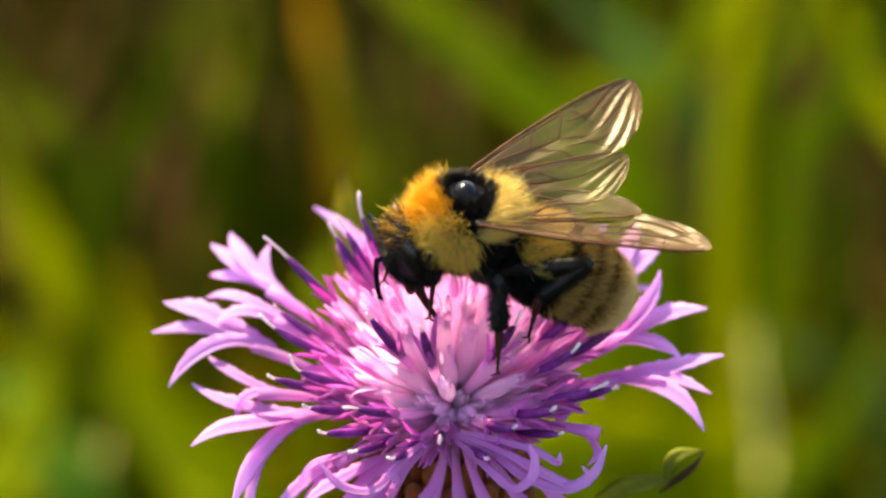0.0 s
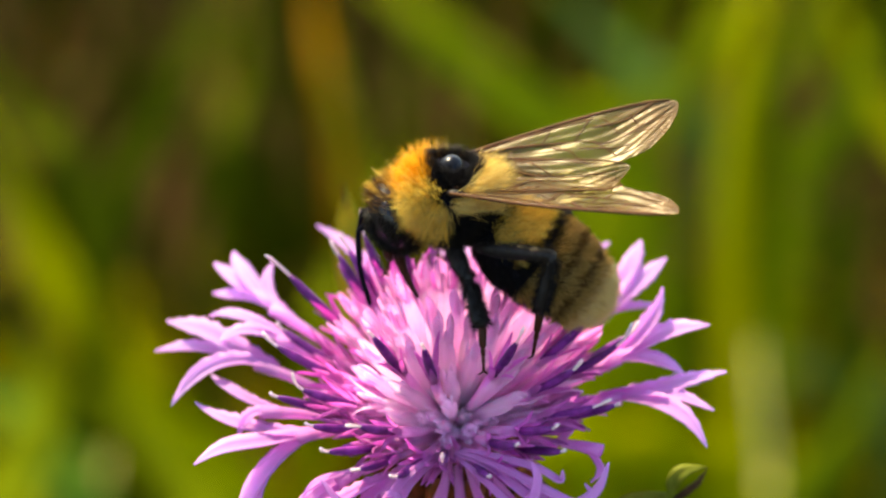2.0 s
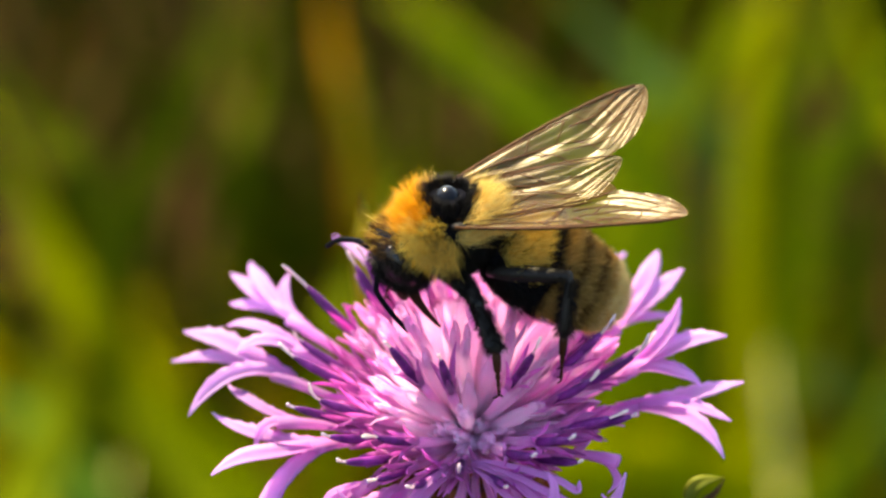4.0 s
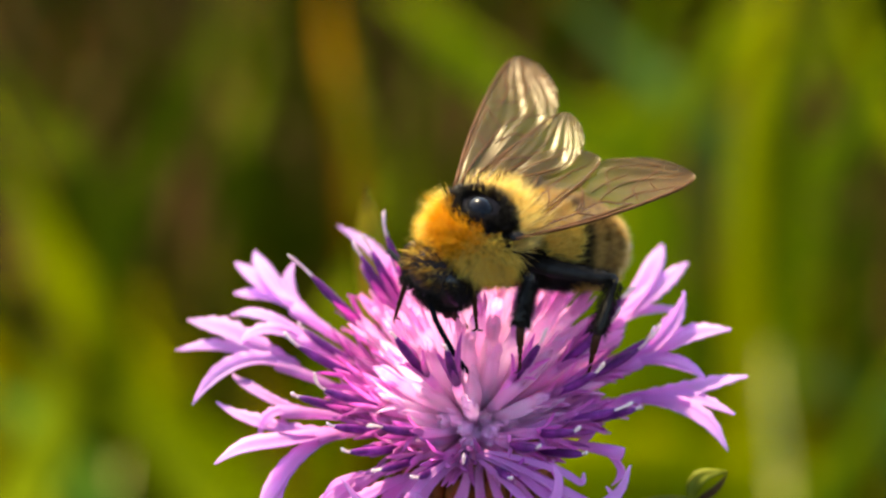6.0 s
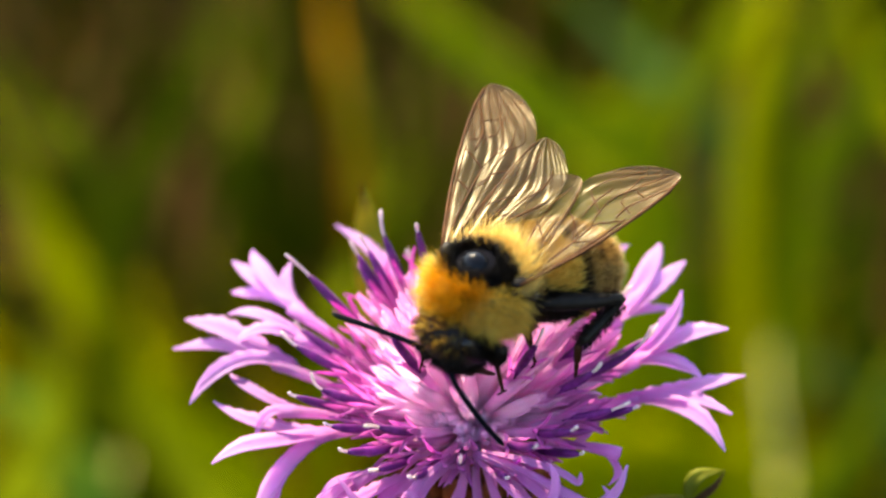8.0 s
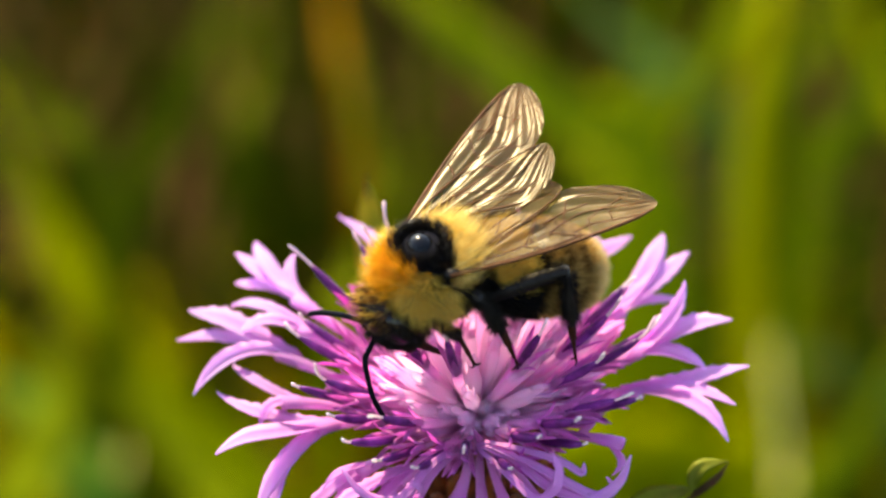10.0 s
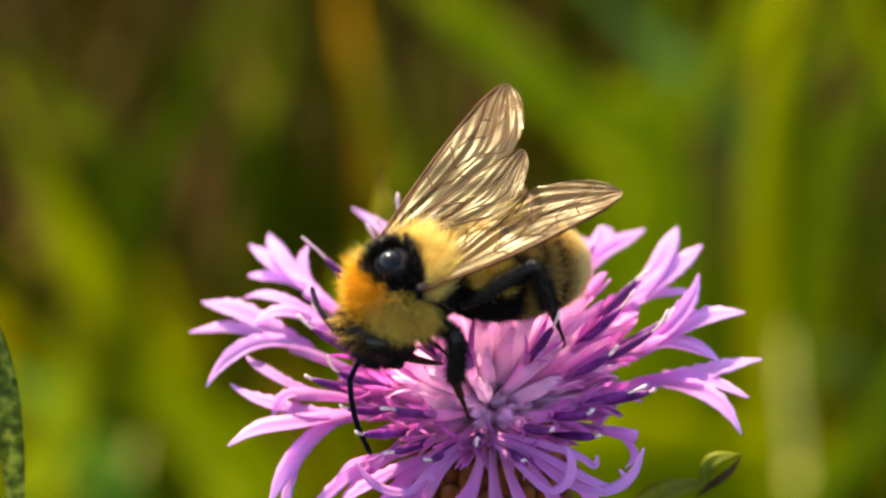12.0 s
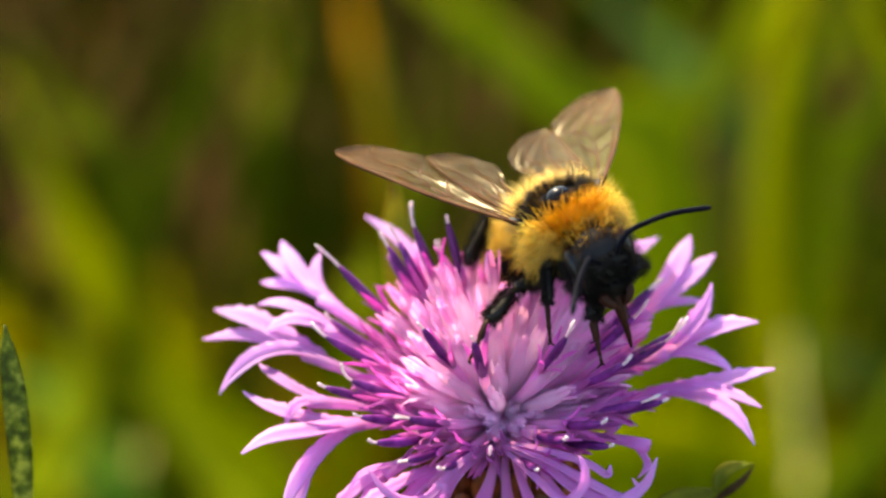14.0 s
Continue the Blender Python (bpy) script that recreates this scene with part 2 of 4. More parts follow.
def part(name, shape, mat, parent, label="", smooth=True):
    ob = new(name, shape.mesh(name, mat, smooth) if isinstance(shape, Shape) else shape)
    ob.parent = parent
    if label:
        tagged(ob, label)
    return ob


def thing(name, where, label, category, group="", kind=""):
    ob = new(name)
    ob.empty_display_size = 0.002
    ob.matrix_basis = where
    return tagged(ob, label, category, group, kind)


def bezier(a, b, c, n):
    a, b, c = Vector(a), Vector(b), Vector(c)
    return [a * (1 - s) ** 2 + b * 2 * s * (1 - s) + c * s * s for s in (i / (n - 1) for i in range(n))]


def spline(points, n):
    """A smooth line through the points (Catmull-Rom)."""
    p = [Vector(q) for q in points]
    p = [p[0] * 2 - p[1]] + p + [p[-1] * 2 - p[-2]]
    out, m = [], len(p) - 3
    for i in range(n):
        x = i / (n - 1) * m
        k = min(int(x), m - 1)
        s = x - k
        a, b, c, d = p[k:k + 4]
        out.append(0.5 * (2 * b + (c - a) * s + (2 * a - 5 * b + 4 * c - d) * s * s + (3 * b - a - 3 * c + d) * s ** 3))
    return out


def frames_along(line, up):
    """For each point the way, a side and an up at right angles."""
    out = []
    for i in range(len(line)):
        w = (line[min(i + 1, len(line) - 1)] - line[max(i - 1, 0)]).normalized()
        s = w.cross(up)
        s = s.normalized() if s.length > 1e-4 else w.orthogonal().normalized()
        out.append((w, s, s.cross(w)))
    return out


def tube(shape, line, radii, sides=8, up=Vector((0.1, 0.2, 1)), flat=1.0):
    """A closed tube along a line; flat squeezes it along its up direction."""
    verts, faces = [], []
    n = len(line)
    for p, r, (w, s, u) in zip(line, radii, frames_along(line, up)):
        for k in range(sides):
            a = 2 * math.pi * k / sides
            verts.append(p + s * (r * math.cos(a)) + u * (r * flat * math.sin(a)))
    for i in range(n - 1):
        for k in range(sides):
            a, b = i * sides + k, i * sides + (k + 1) % sides
            faces.append((a, b, b + sides, a + sides))
    faces.append(tuple(range(sides))[::-1])
    faces.append(tuple(range((n - 1) * sides, n * sides)))
    return shape.add(verts, faces)


def ribbon(shape, line, widths, thick, cup, up):
    """A petal or blade: a lens-shaped section, hollowed by cup, along a line."""
    verts, faces = [], []
    n = len(line)
    for p, wd, (w, s, u) in zip(line, widths, frames_along(line, up)):
        h = wd / 2
        for x, top in ((-1, 0), (-0.45, 1), (0, 1), (0.45, 1), (1, 0), (0.45, -1), (0, -1), (-0.45, -1)):
            groove = -0.35 if x == 0 and top == 1 else 0
            verts.append(p + s * (h * x) + u * (cup * h * x * x + thick * 0.5 * (top + groove)))
    for i in range(n - 1):
        for k in range(8):
            a, b = i * 8 + k, i * 8 + (k + 1) % 8
            faces.append((a, b, b + 8, a + 8))
    faces.append(tuple(range(8))[::-1])
    faces.append(tuple(range((n - 1) * 8, n * 8)))
    return shape.add(verts, faces)


def ellipsoid(shape, centre, radii, nu=24, nv=16, turn=None, warp=None):
    c = Vector(centre)
    turn = turn or Matrix.Identity(3)
    verts, faces = [], []
    for j in range(nv + 1):
        th = math.pi * j / nv
        for i in range(nu):
            a = 2 * math.pi * i / nu
            d = Vector((math.cos(th), math.sin(th) * math.cos(a), math.sin(th) * math.sin(a)))
            k = warp(d) if warp else 1.0
            verts.append(c + turn @ Vector((d.x * radii[0] * k, d.y * radii[1] * k, d.z * radii[2] * k)))
    for j in range(nv):
        for i in range(nu):
            a, b = j * nu + i, j * nu + (i + 1) % nu
            faces.append((a, b, b + nu, a + nu))
    return shape.add(verts, faces)


# ---------------------------------------------------------------- ground and meadow
FLOWER = Vector((0, 0, 0.400))


def make_ground():
    bm = bmesh.new()
    bmesh.ops.create_grid(bm, x_segments=120, y_segments=120, size=1.0)
    for v in bm.verts:
        r = v.co.length
        v.co.x, v.co.y = v.co.x * (1.5 + 40 * r ** 4), v.co.y * (1.5 + 40 * r ** 4)
        v.co.z = 0.03 * noise.noise(Vector((v.co.x * 3, v.co.y * 3, 0)))
    me = bpy.data.meshes.new("ground")
    bm.to_mesh(me)
    me.materials.append(SOIL)
    tagged(new("ground", me), "dark brown soil and litter under the meadow", "ground", kind="structure")


def blade_shape(shape, points, width, n=14, facing=Vector((0, -1, 0.5))):
    line = spline(points, n)
    widths = [width * min(1, 0.55 + 3 * s) * (1 - max(0, (s - 0.55) / 0.45) ** 1.6 * 0.93) for s in (i / (n - 1) for i in range(n))]
    return ribbon(shape, line, widths, 0.35, 0.35, facing)


def make_meadow():
    rnd = random.Random(5)
    k = 1000
    for label, mat, count, near, far, low, high, wide in (
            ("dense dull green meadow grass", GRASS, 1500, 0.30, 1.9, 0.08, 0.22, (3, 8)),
            ("low yellow-green meadow grass with sunlight put into its colour", GRASS_LIT, 800, 0.40, 0.64, 0.03, 0.085, (4, 9)),
            ("broad mid-green grass beyond the flower", GRASS_GREEN, 60, 0.85, 1.30, 0.06, 0.15, (10, 18)),
            ("withered brown grass between the green", GRASS_DEAD, 50, 0.4, 1.6, 0.06, 0.14, (3, 7))):
        s = Shape()
        for _ in range(count):
            y = near + (far - near) * rnd.random() ** 0.8
            x = rnd.uniform(-1, 1) * (0.16 + 0.4 * y)
            if label.startswith("broad"):
                x = rnd.uniform(0.04, 0.38)
            h = rnd.uniform(low, high)
            lean, az = rnd.uniform(0.1, 0.8) * h, rnd.uniform(0, 2 * math.pi)
            dx, dy = lean * math.cos(az), lean * math.sin(az) * 0.6
            blade_shape(s, [(x * k, y * k, -20), ((x + 0.2 * dx) * k, (y + 0.2 * dy) * k, h * 0.5 * k), ((x + dx) * k, (y + dy) * k, h * k)],
                        rnd.uniform(*wide), 7, Vector((rnd.uniform(-1, 1), -1, 0.4)))
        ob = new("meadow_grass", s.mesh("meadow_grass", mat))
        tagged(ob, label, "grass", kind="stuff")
    # the meadow goes on all round, thinner with distance
    s = Shape()
    for _ in range(5200):
        r, az = 0.25 + 5.5 * rnd.random() ** 1.3, rnd.uniform(0, 2 * math.pi)
        x, y = r * math.cos(az), r * math.sin(az)
        if 0.1 < y < 2.1 and abs(x) < 0.22 + 0.42 * y:
            continue
        h = rnd.uniform(0.06, 0.20)
        dx, dy = rnd.uniform(-0.7, 0.7) * h, rnd.uniform(-0.7, 0.7) * h
        blade_shape(s, [(x * k, y * k, -30), ((x + 0.2 * dx) * k, (y + 0.2 * dy) * k, h * 0.5 * k), ((x + dx) * k, (y + dy) * k, h * k)],
                    rnd.uniform(6, 14), 5, Vector((rnd.uniform(-1, 1), rnd.uniform(-1, 1), 0.4)))
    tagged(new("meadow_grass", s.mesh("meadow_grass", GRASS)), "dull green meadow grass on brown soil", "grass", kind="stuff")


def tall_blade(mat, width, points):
    names = {GRASS_BRIGHT: "yellow-green blade of meadow grass, coloured bright as if sunlit", GRASS_GREEN: "green blade of meadow grass",
             GRASS_TEAL: "grey-green blade of meadow grass", GRASS_DEAD: "withered orange-brown blade of grass", GRASS_LUSH: "lush green blade of meadow grass", GRASS_YELLOW: "yellow-green blade of meadow grass", GRASS_OLIVE: "olive-brown blade of meadow grass", GRASS_DIM: "green blade of meadow grass, coloured dark as if shaded", GRASS_STRAW: "pale straw-coloured grass stalk"}
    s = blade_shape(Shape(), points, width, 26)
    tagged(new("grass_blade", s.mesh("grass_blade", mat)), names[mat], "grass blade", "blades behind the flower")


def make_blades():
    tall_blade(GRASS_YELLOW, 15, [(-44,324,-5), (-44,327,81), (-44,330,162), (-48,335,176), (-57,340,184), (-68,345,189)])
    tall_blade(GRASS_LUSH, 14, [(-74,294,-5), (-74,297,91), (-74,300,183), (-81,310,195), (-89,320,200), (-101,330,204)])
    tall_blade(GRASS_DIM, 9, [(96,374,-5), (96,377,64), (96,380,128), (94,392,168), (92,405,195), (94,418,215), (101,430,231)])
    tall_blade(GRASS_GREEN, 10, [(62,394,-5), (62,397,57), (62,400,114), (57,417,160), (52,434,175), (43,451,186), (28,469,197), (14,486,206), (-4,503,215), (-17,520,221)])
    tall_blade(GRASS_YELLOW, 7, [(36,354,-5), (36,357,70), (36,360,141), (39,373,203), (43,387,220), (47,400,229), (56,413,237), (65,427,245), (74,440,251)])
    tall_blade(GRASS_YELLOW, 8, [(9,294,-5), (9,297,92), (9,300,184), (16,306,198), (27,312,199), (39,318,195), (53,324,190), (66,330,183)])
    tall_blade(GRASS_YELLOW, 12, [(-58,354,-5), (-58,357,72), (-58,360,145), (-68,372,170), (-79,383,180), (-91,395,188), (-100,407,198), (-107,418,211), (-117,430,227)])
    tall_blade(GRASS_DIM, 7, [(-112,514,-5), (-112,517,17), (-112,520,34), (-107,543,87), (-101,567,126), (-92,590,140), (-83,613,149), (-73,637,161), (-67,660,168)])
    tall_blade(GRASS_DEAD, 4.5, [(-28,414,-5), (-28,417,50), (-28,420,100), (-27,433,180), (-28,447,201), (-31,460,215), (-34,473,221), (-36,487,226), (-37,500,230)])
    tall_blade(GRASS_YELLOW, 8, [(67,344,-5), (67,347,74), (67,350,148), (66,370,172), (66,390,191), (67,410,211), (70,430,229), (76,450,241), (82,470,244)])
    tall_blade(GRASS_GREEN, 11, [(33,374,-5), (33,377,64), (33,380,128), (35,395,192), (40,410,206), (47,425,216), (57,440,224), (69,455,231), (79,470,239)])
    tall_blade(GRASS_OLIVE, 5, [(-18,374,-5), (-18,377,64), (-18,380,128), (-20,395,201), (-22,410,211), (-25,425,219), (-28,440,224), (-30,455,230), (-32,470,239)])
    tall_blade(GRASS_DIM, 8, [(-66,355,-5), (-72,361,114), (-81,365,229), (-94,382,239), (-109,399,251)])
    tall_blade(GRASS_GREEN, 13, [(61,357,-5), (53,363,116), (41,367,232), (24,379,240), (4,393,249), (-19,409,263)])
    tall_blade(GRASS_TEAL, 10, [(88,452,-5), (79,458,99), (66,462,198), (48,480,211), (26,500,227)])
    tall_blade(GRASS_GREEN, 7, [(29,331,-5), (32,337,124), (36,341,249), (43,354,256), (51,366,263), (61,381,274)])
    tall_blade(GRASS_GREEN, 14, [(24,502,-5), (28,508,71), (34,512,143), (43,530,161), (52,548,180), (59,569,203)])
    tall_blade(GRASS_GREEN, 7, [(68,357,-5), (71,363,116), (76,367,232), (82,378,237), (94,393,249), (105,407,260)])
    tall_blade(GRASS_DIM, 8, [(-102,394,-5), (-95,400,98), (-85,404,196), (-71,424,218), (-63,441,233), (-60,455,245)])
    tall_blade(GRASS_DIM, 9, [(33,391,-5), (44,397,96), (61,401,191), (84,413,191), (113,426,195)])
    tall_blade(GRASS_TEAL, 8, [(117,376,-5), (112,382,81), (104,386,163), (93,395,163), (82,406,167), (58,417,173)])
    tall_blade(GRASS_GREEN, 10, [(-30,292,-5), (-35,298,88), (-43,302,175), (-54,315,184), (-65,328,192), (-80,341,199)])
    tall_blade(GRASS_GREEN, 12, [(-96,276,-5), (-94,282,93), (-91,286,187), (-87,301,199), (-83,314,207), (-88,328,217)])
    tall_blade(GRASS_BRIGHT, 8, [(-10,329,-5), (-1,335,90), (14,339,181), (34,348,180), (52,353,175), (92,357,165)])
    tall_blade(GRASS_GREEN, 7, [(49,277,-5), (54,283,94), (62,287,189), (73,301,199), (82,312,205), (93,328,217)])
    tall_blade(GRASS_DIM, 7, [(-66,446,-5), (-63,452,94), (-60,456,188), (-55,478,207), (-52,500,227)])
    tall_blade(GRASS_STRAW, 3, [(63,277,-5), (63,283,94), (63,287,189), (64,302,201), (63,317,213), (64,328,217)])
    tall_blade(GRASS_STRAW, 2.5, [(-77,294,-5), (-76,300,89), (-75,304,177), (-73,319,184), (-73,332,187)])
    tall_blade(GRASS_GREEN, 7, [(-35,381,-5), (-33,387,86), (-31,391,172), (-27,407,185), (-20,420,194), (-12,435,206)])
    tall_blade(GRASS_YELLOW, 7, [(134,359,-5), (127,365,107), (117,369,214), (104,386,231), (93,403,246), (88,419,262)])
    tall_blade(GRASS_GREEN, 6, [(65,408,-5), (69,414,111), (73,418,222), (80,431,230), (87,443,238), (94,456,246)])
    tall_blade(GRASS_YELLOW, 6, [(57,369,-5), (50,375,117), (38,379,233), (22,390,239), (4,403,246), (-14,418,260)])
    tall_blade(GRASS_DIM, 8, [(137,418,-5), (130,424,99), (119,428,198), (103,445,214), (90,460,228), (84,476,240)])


# ---------------------------------------------------------------- the knapweed flower
CORE = -3.0   # height of the point from which the florets spread, below the flower's middle


def polar(az, r, h):
    return Vector((r * math.cos(radians(az)), r * math.sin(radians(az)), h))


def ray_floret(flower, split, lobes, bow=1.0):
    """An outer floret: a slender tube from the head to the split, then narrow lobes (azimuth, radius, height, width, lift)."""
    s, rnd = Shape(), random.Random(int(split[0] * 7 + split[1] * 31))
    b = polar(*split)
    a = polar(split[0], 2.8, CORE - 0.8)
    across = polar(split[0] + 90, rnd.uniform(-0.9, 0.9), 0)
    middle = (a + b) * 0.5 + Vector((0, 0, bow)) + across
    line = bezier(a, middle, b, 10)
    tube(s, line, [0.24, 0.24, 0.24, 0.25, 0.27, 0.30, 0.36, 0.42, 0.50, 0.56], 10, flat=0.7)
    way = (b - line[-2]).normalized()
    for az, r, h, width, lift in lobes:
        c = polar(az, r, h)
        start = b - way * 1.3
        reach = (c - b).length
        mid = b + way * reach * 0.34 + (c - b) * 0.16 + Vector((rnd.uniform(-0.2, 0.2), rnd.uniform(-0.2, 0.2), lift))
        n = 18
        ln = bezier(start, mid, c, n)
        prof = []
        for k in range(n):
            q = k / (n - 1)
            prof.append(width * (0.50 + 0.50 * math.sin(math.pi * min(1, 0.05 + 0.80 * q))) * (1 - max(0, (q - 0.62) / 0.38) ** 1.7 * 0.90))
        prof = [0.88 * w * (1 + 0.10 * math.sin(3.1 * k + az)) for k, w in enumerate(prof)]
        wave = rnd.uniform(0.10, 0.30)
        ln = [p + Vector((0, 0, wave * math.sin(2.2 * k / n * math.pi + az))) * (k / n) for k, p in enumerate(ln)]
        twist = rnd.uniform(-0.35, 0.35)
        ribbon(s, ln, prof, 0.13, rnd.uniform(0.25, 0.8), Vector((twist, -0.25, 1)))
    return part("ray_floret", s, PETAL, flower)


def disc_floret(flower, az, tilt, length, pale, anther, bend=0.0, stigma=0.0, rnd=random, mat=None, size=1.0):
    """An inner floret: tube, narrow lobes (closed in the pale young ones), and where it is open a dark column of anthers with a pale stigma."""
    t, a = radians(tilt), radians(az)
    out = Vector((math.sin(t) * math.cos(a), math.sin(t) * math.sin(a), math.cos(t)))
    side = out.cross(Vector((0, 0, 1)))
    side = side.normalized() if side.length > 0.05 else Vector((1, 0, 0))
    core = Vector((0, 0, CORE))
    start = core + out * 0.9
    tip = core + out * length
    mid = (start + tip) * 0.5 + Vector((0, 0, -bend)) + side * rnd.uniform(-0.3, 0.3)
    s = Shape()
    if pale:
        line = bezier(start, mid, tip, 8)
        tube(s, line, [size * r for r in (0.24, 0.23, 0.24, 0.27, 0.33, 0.36, 0.28, 0.06)], 8)
    else:
        line = bezier(start, mid, tip, 7)
        tube(s, line, [size * r for r in (0.22, 0.21, 0.21, 0.23, 0.28, 0.33, 0.28)], 8)
    way = (line[-1] - line[-2]).normalized()
    e1 = way.orthogonal().normalized()
    e2 = way.cross(e1)
    turn = rnd.uniform(0, 6.28)
    for k in range(3 if pale else 5):
        g = turn + k * 2 * math.pi / (3 if pale else 5)
        ro = e1 * math.cos(g) + e2 * math.sin(g)
        ln_ = rnd.uniform(1.4, 2.2) if pale else rnd.uniform(1.6, 3.2)
        spread = rnd.uniform(0.0, 0.15) if pale else rnd.uniform(0.04, 0.5)
        q0 = line[-1] + ro * 0.22 - way * (1.1 if pale else 0.5)
        ln = bezier(q0, q0 + way * ln_ * 0.6 + ro * 0.08, q0 + way * ln_ + ro * ln_ * spread, 7)
        ribbon(s, ln, [size * w for w in (0.26, 0.34, 0.40, 0.40, 0.34, 0.22, 0.05)], 0.09, 0.4, ro)
    ob = part("disc_floret", s, mat or (PALE if pale else COROLLA), flower)
    if anther > 0:
        c = Shape()
        top = line[-1] + way * anther
        ln = bezier(line[-1] - way * 0.6, line[-1] + way * anther * 0.5 + Vector((0, 0, -bend * 0.4)), top, 9)
        tube(c, ln, [0.20, 0.24, 0.26, 0.27, 0.27, 0.27, 0.25, 0.20, 0.10], 9)
        part("anther", c, ANTHER, ob, "dark purple anther column")
        if stigma > 0:
            c = Shape()
            w2 = (ln[-1] - ln[-2]).normalized()
            curl = (e1 * rnd.uniform(-1, 1) + e2 * rnd.uniform(-1, 1)) * 0.35 * stigma
            ln = bezier(ln[-1] - w2 * 0.1, ln[-1] + w2 * stigma * 0.6, ln[-1] + w2 * stigma + curl + Vector((0, 0, 0.3 * stigma)), 6)
            tube(c, ln, [0.09, 0.09, 0.09, 0.10, 0.12, 0.06], 6)
            part("stigma", c, STIGMA, ob, "pale pink stigma")
    return ob


def leaf(plant, points, width, label, mat=None, teeth=0):
    s = Shape()
    n = 16 + 4 * teeth
    line = spline(points, n)
    prof = [width * (0.10 + math.sin(math.pi * min(1, 0.06 + k / (n - 0.5))) * 0.9) for k in range(n)]
    if teeth:
        prof = [w * (0.82 + 0.11 * (3 - k % 4)) for k, w in enumerate(prof)]
    ribbon(s, line, prof, 0.25, 0.45, Vector((0.2, -0.6, 1)))
    return part("leaf", s, mat or LEAF, plant, label)


def make_flower():
    rnd = random.Random(11)
    flower = thing("knapweed_flower", Matrix.Translation(FLOWER), "purple-pink knapweed flower head with spreading florets on a green stem", "flower")
    # outer florets, round the head
    rays = [
        ((171, 11.9, 0), [(162, 18.3, 1.0, 1.7, 0.6), (168, 18.4, 0, 1.1, 0.2), (-175, 16.6, -1, 1.3, 1.2)]),
        ((152, 12.5, 1.5), [(142, 17.3, 3, 1.3, 0.2), (146, 17.9, 2.2, 1.4, 0.4), (151, 16.9, 1.2, 1.1, 0.5), (140, 14.5, 2.6, 0.9, 0)]),
        ((164, 11.0, 1.0), [(158, 16.0, 0.8, 0.9, 1.6), (168, 14.6, 0.6, 1.1, 1.0)]),
        ((-160, 9.8, -2), [(-177, 15.2, -1, 1.2, 0.2), (-160, 15.9, -2.3, 1.5, 0.6), (-150, 14.5, -5.5, 1.3, 0.4), (-146, 14.0, -7, 1.0, 0.4)]),
        ((-170, 11.5, -1.0), [(174, 14.5, -0.4, 1.0, 0.6), (-165, 13.0, -1.6, 0.9, 0.4)]),
        ((-139, 9.0, -3.4), [(-145, 12.8, -6.0, 1.0, 0.6), (-136, 12.6, -8.0, 0.9, 0.4), (-141, 11.2, -3.6, 0.7, 1.0)]),
        ((-127, 7.4, -4.0), [(-136, 12.0, -5.0, 1.2, 2.0), (-128, 11.4, -8.6, 1.0, 0.2), (-121, 12.8, -6.2, 1.1, 1.4)]),
        ((-117, 8.6, -4.9), [(-122, 12.4, -5.4, 1.1, 1.8), (-112, 11.4, -8.0, 1.0, 0.6)]),
        ((-101, 7.0, -5.2), [(-108, 10.6, -6.4, 0.9, 1.0), (-97, 11.0, -8.6, 1.3, 0.4)]),
        ((-86, 8.2, -5.6), [(-93, 10.2, -9.0, 1.0, 0.3), (-84, 11.8, -8.8, 1.5, 0.6), (-90, 9.8, -6.8, 0.6, 0.4)]),
        ((-75, 9.2, -5.2), [(-82, 12.4, -8.0, 1.2, 0.6), (-72, 12.6, -6.6, 1.1, -1.2), (-67, 11.8, -3.6, 0.9, -2.2)]),
        ((-64, 10.2, -4.8), [(-68, 13.4, -7.2, 1.4, 0.6), (-60, 13.8, -5.8, 1.2, -0.6), (-61, 11.8, -3.0, 0.9, -1.6), (-56, 12.0, -4.2, 0.7, -0.9)]),
        ((-54, 11.4, -4.8), [(-49, 15.0, -2.8, 1.1, -2.0), (-56, 14.4, -5.8, 1.3, -0.2), (-48, 13.2, -3.8, 0.8, -1.0), (-52, 12.8, -3.0, 0.7, -0.8)]),
        ((-28, 9.5, -2.2), [(-41, 10.2, -2.9, 0.55, -0.8)]),
        ((-2, 9.8, -1.2), [(2, 16.0, 0, 1.5, 0.6), (-7, 15.2, -1, 1.2, 0.9), (-16, 15.1, -2.2, 1.4, 1.2)]),
        ((6, 9.7, 0.8), [(18, 13.0, 4, 1.3, -0.6), (11, 15.4, 2, 1.6, 0.3), (1, 13.5, -0.2, 1.3, 0.6)]),
        ((28, 9.9, 1.5), [(41, 15.2, 4, 1.5, 0.2), (33, 15.4, 3.4, 1.5, 0.2), (25, 13.6, 1.8, 1.0, 0.2)]),
        ((56, 10.0, 1.5), [(50, 15.0, 3.0, 1.3, 0.2), (60, 15.2, 2.2, 1.4, 0.2), (66, 14.0, 1.6, 1.0, 0.2)]),
        ((84, 10.0, 1.5), [(78, 14.6, 1.6, 1.3, 0.2), (87, 15.0, 1.2, 1.4, 0.2), (95, 14.0, 1.2, 1.0, 0.2)]),
        ((120, 9.5, 2.0), [(125, 14.9, 4, 1.2, 0.0), (114, 14.0, 1.5, 1.2, 0.2)]),
    ]
    for split, lobes in rays:
        ray_floret(flower, split, lobes)
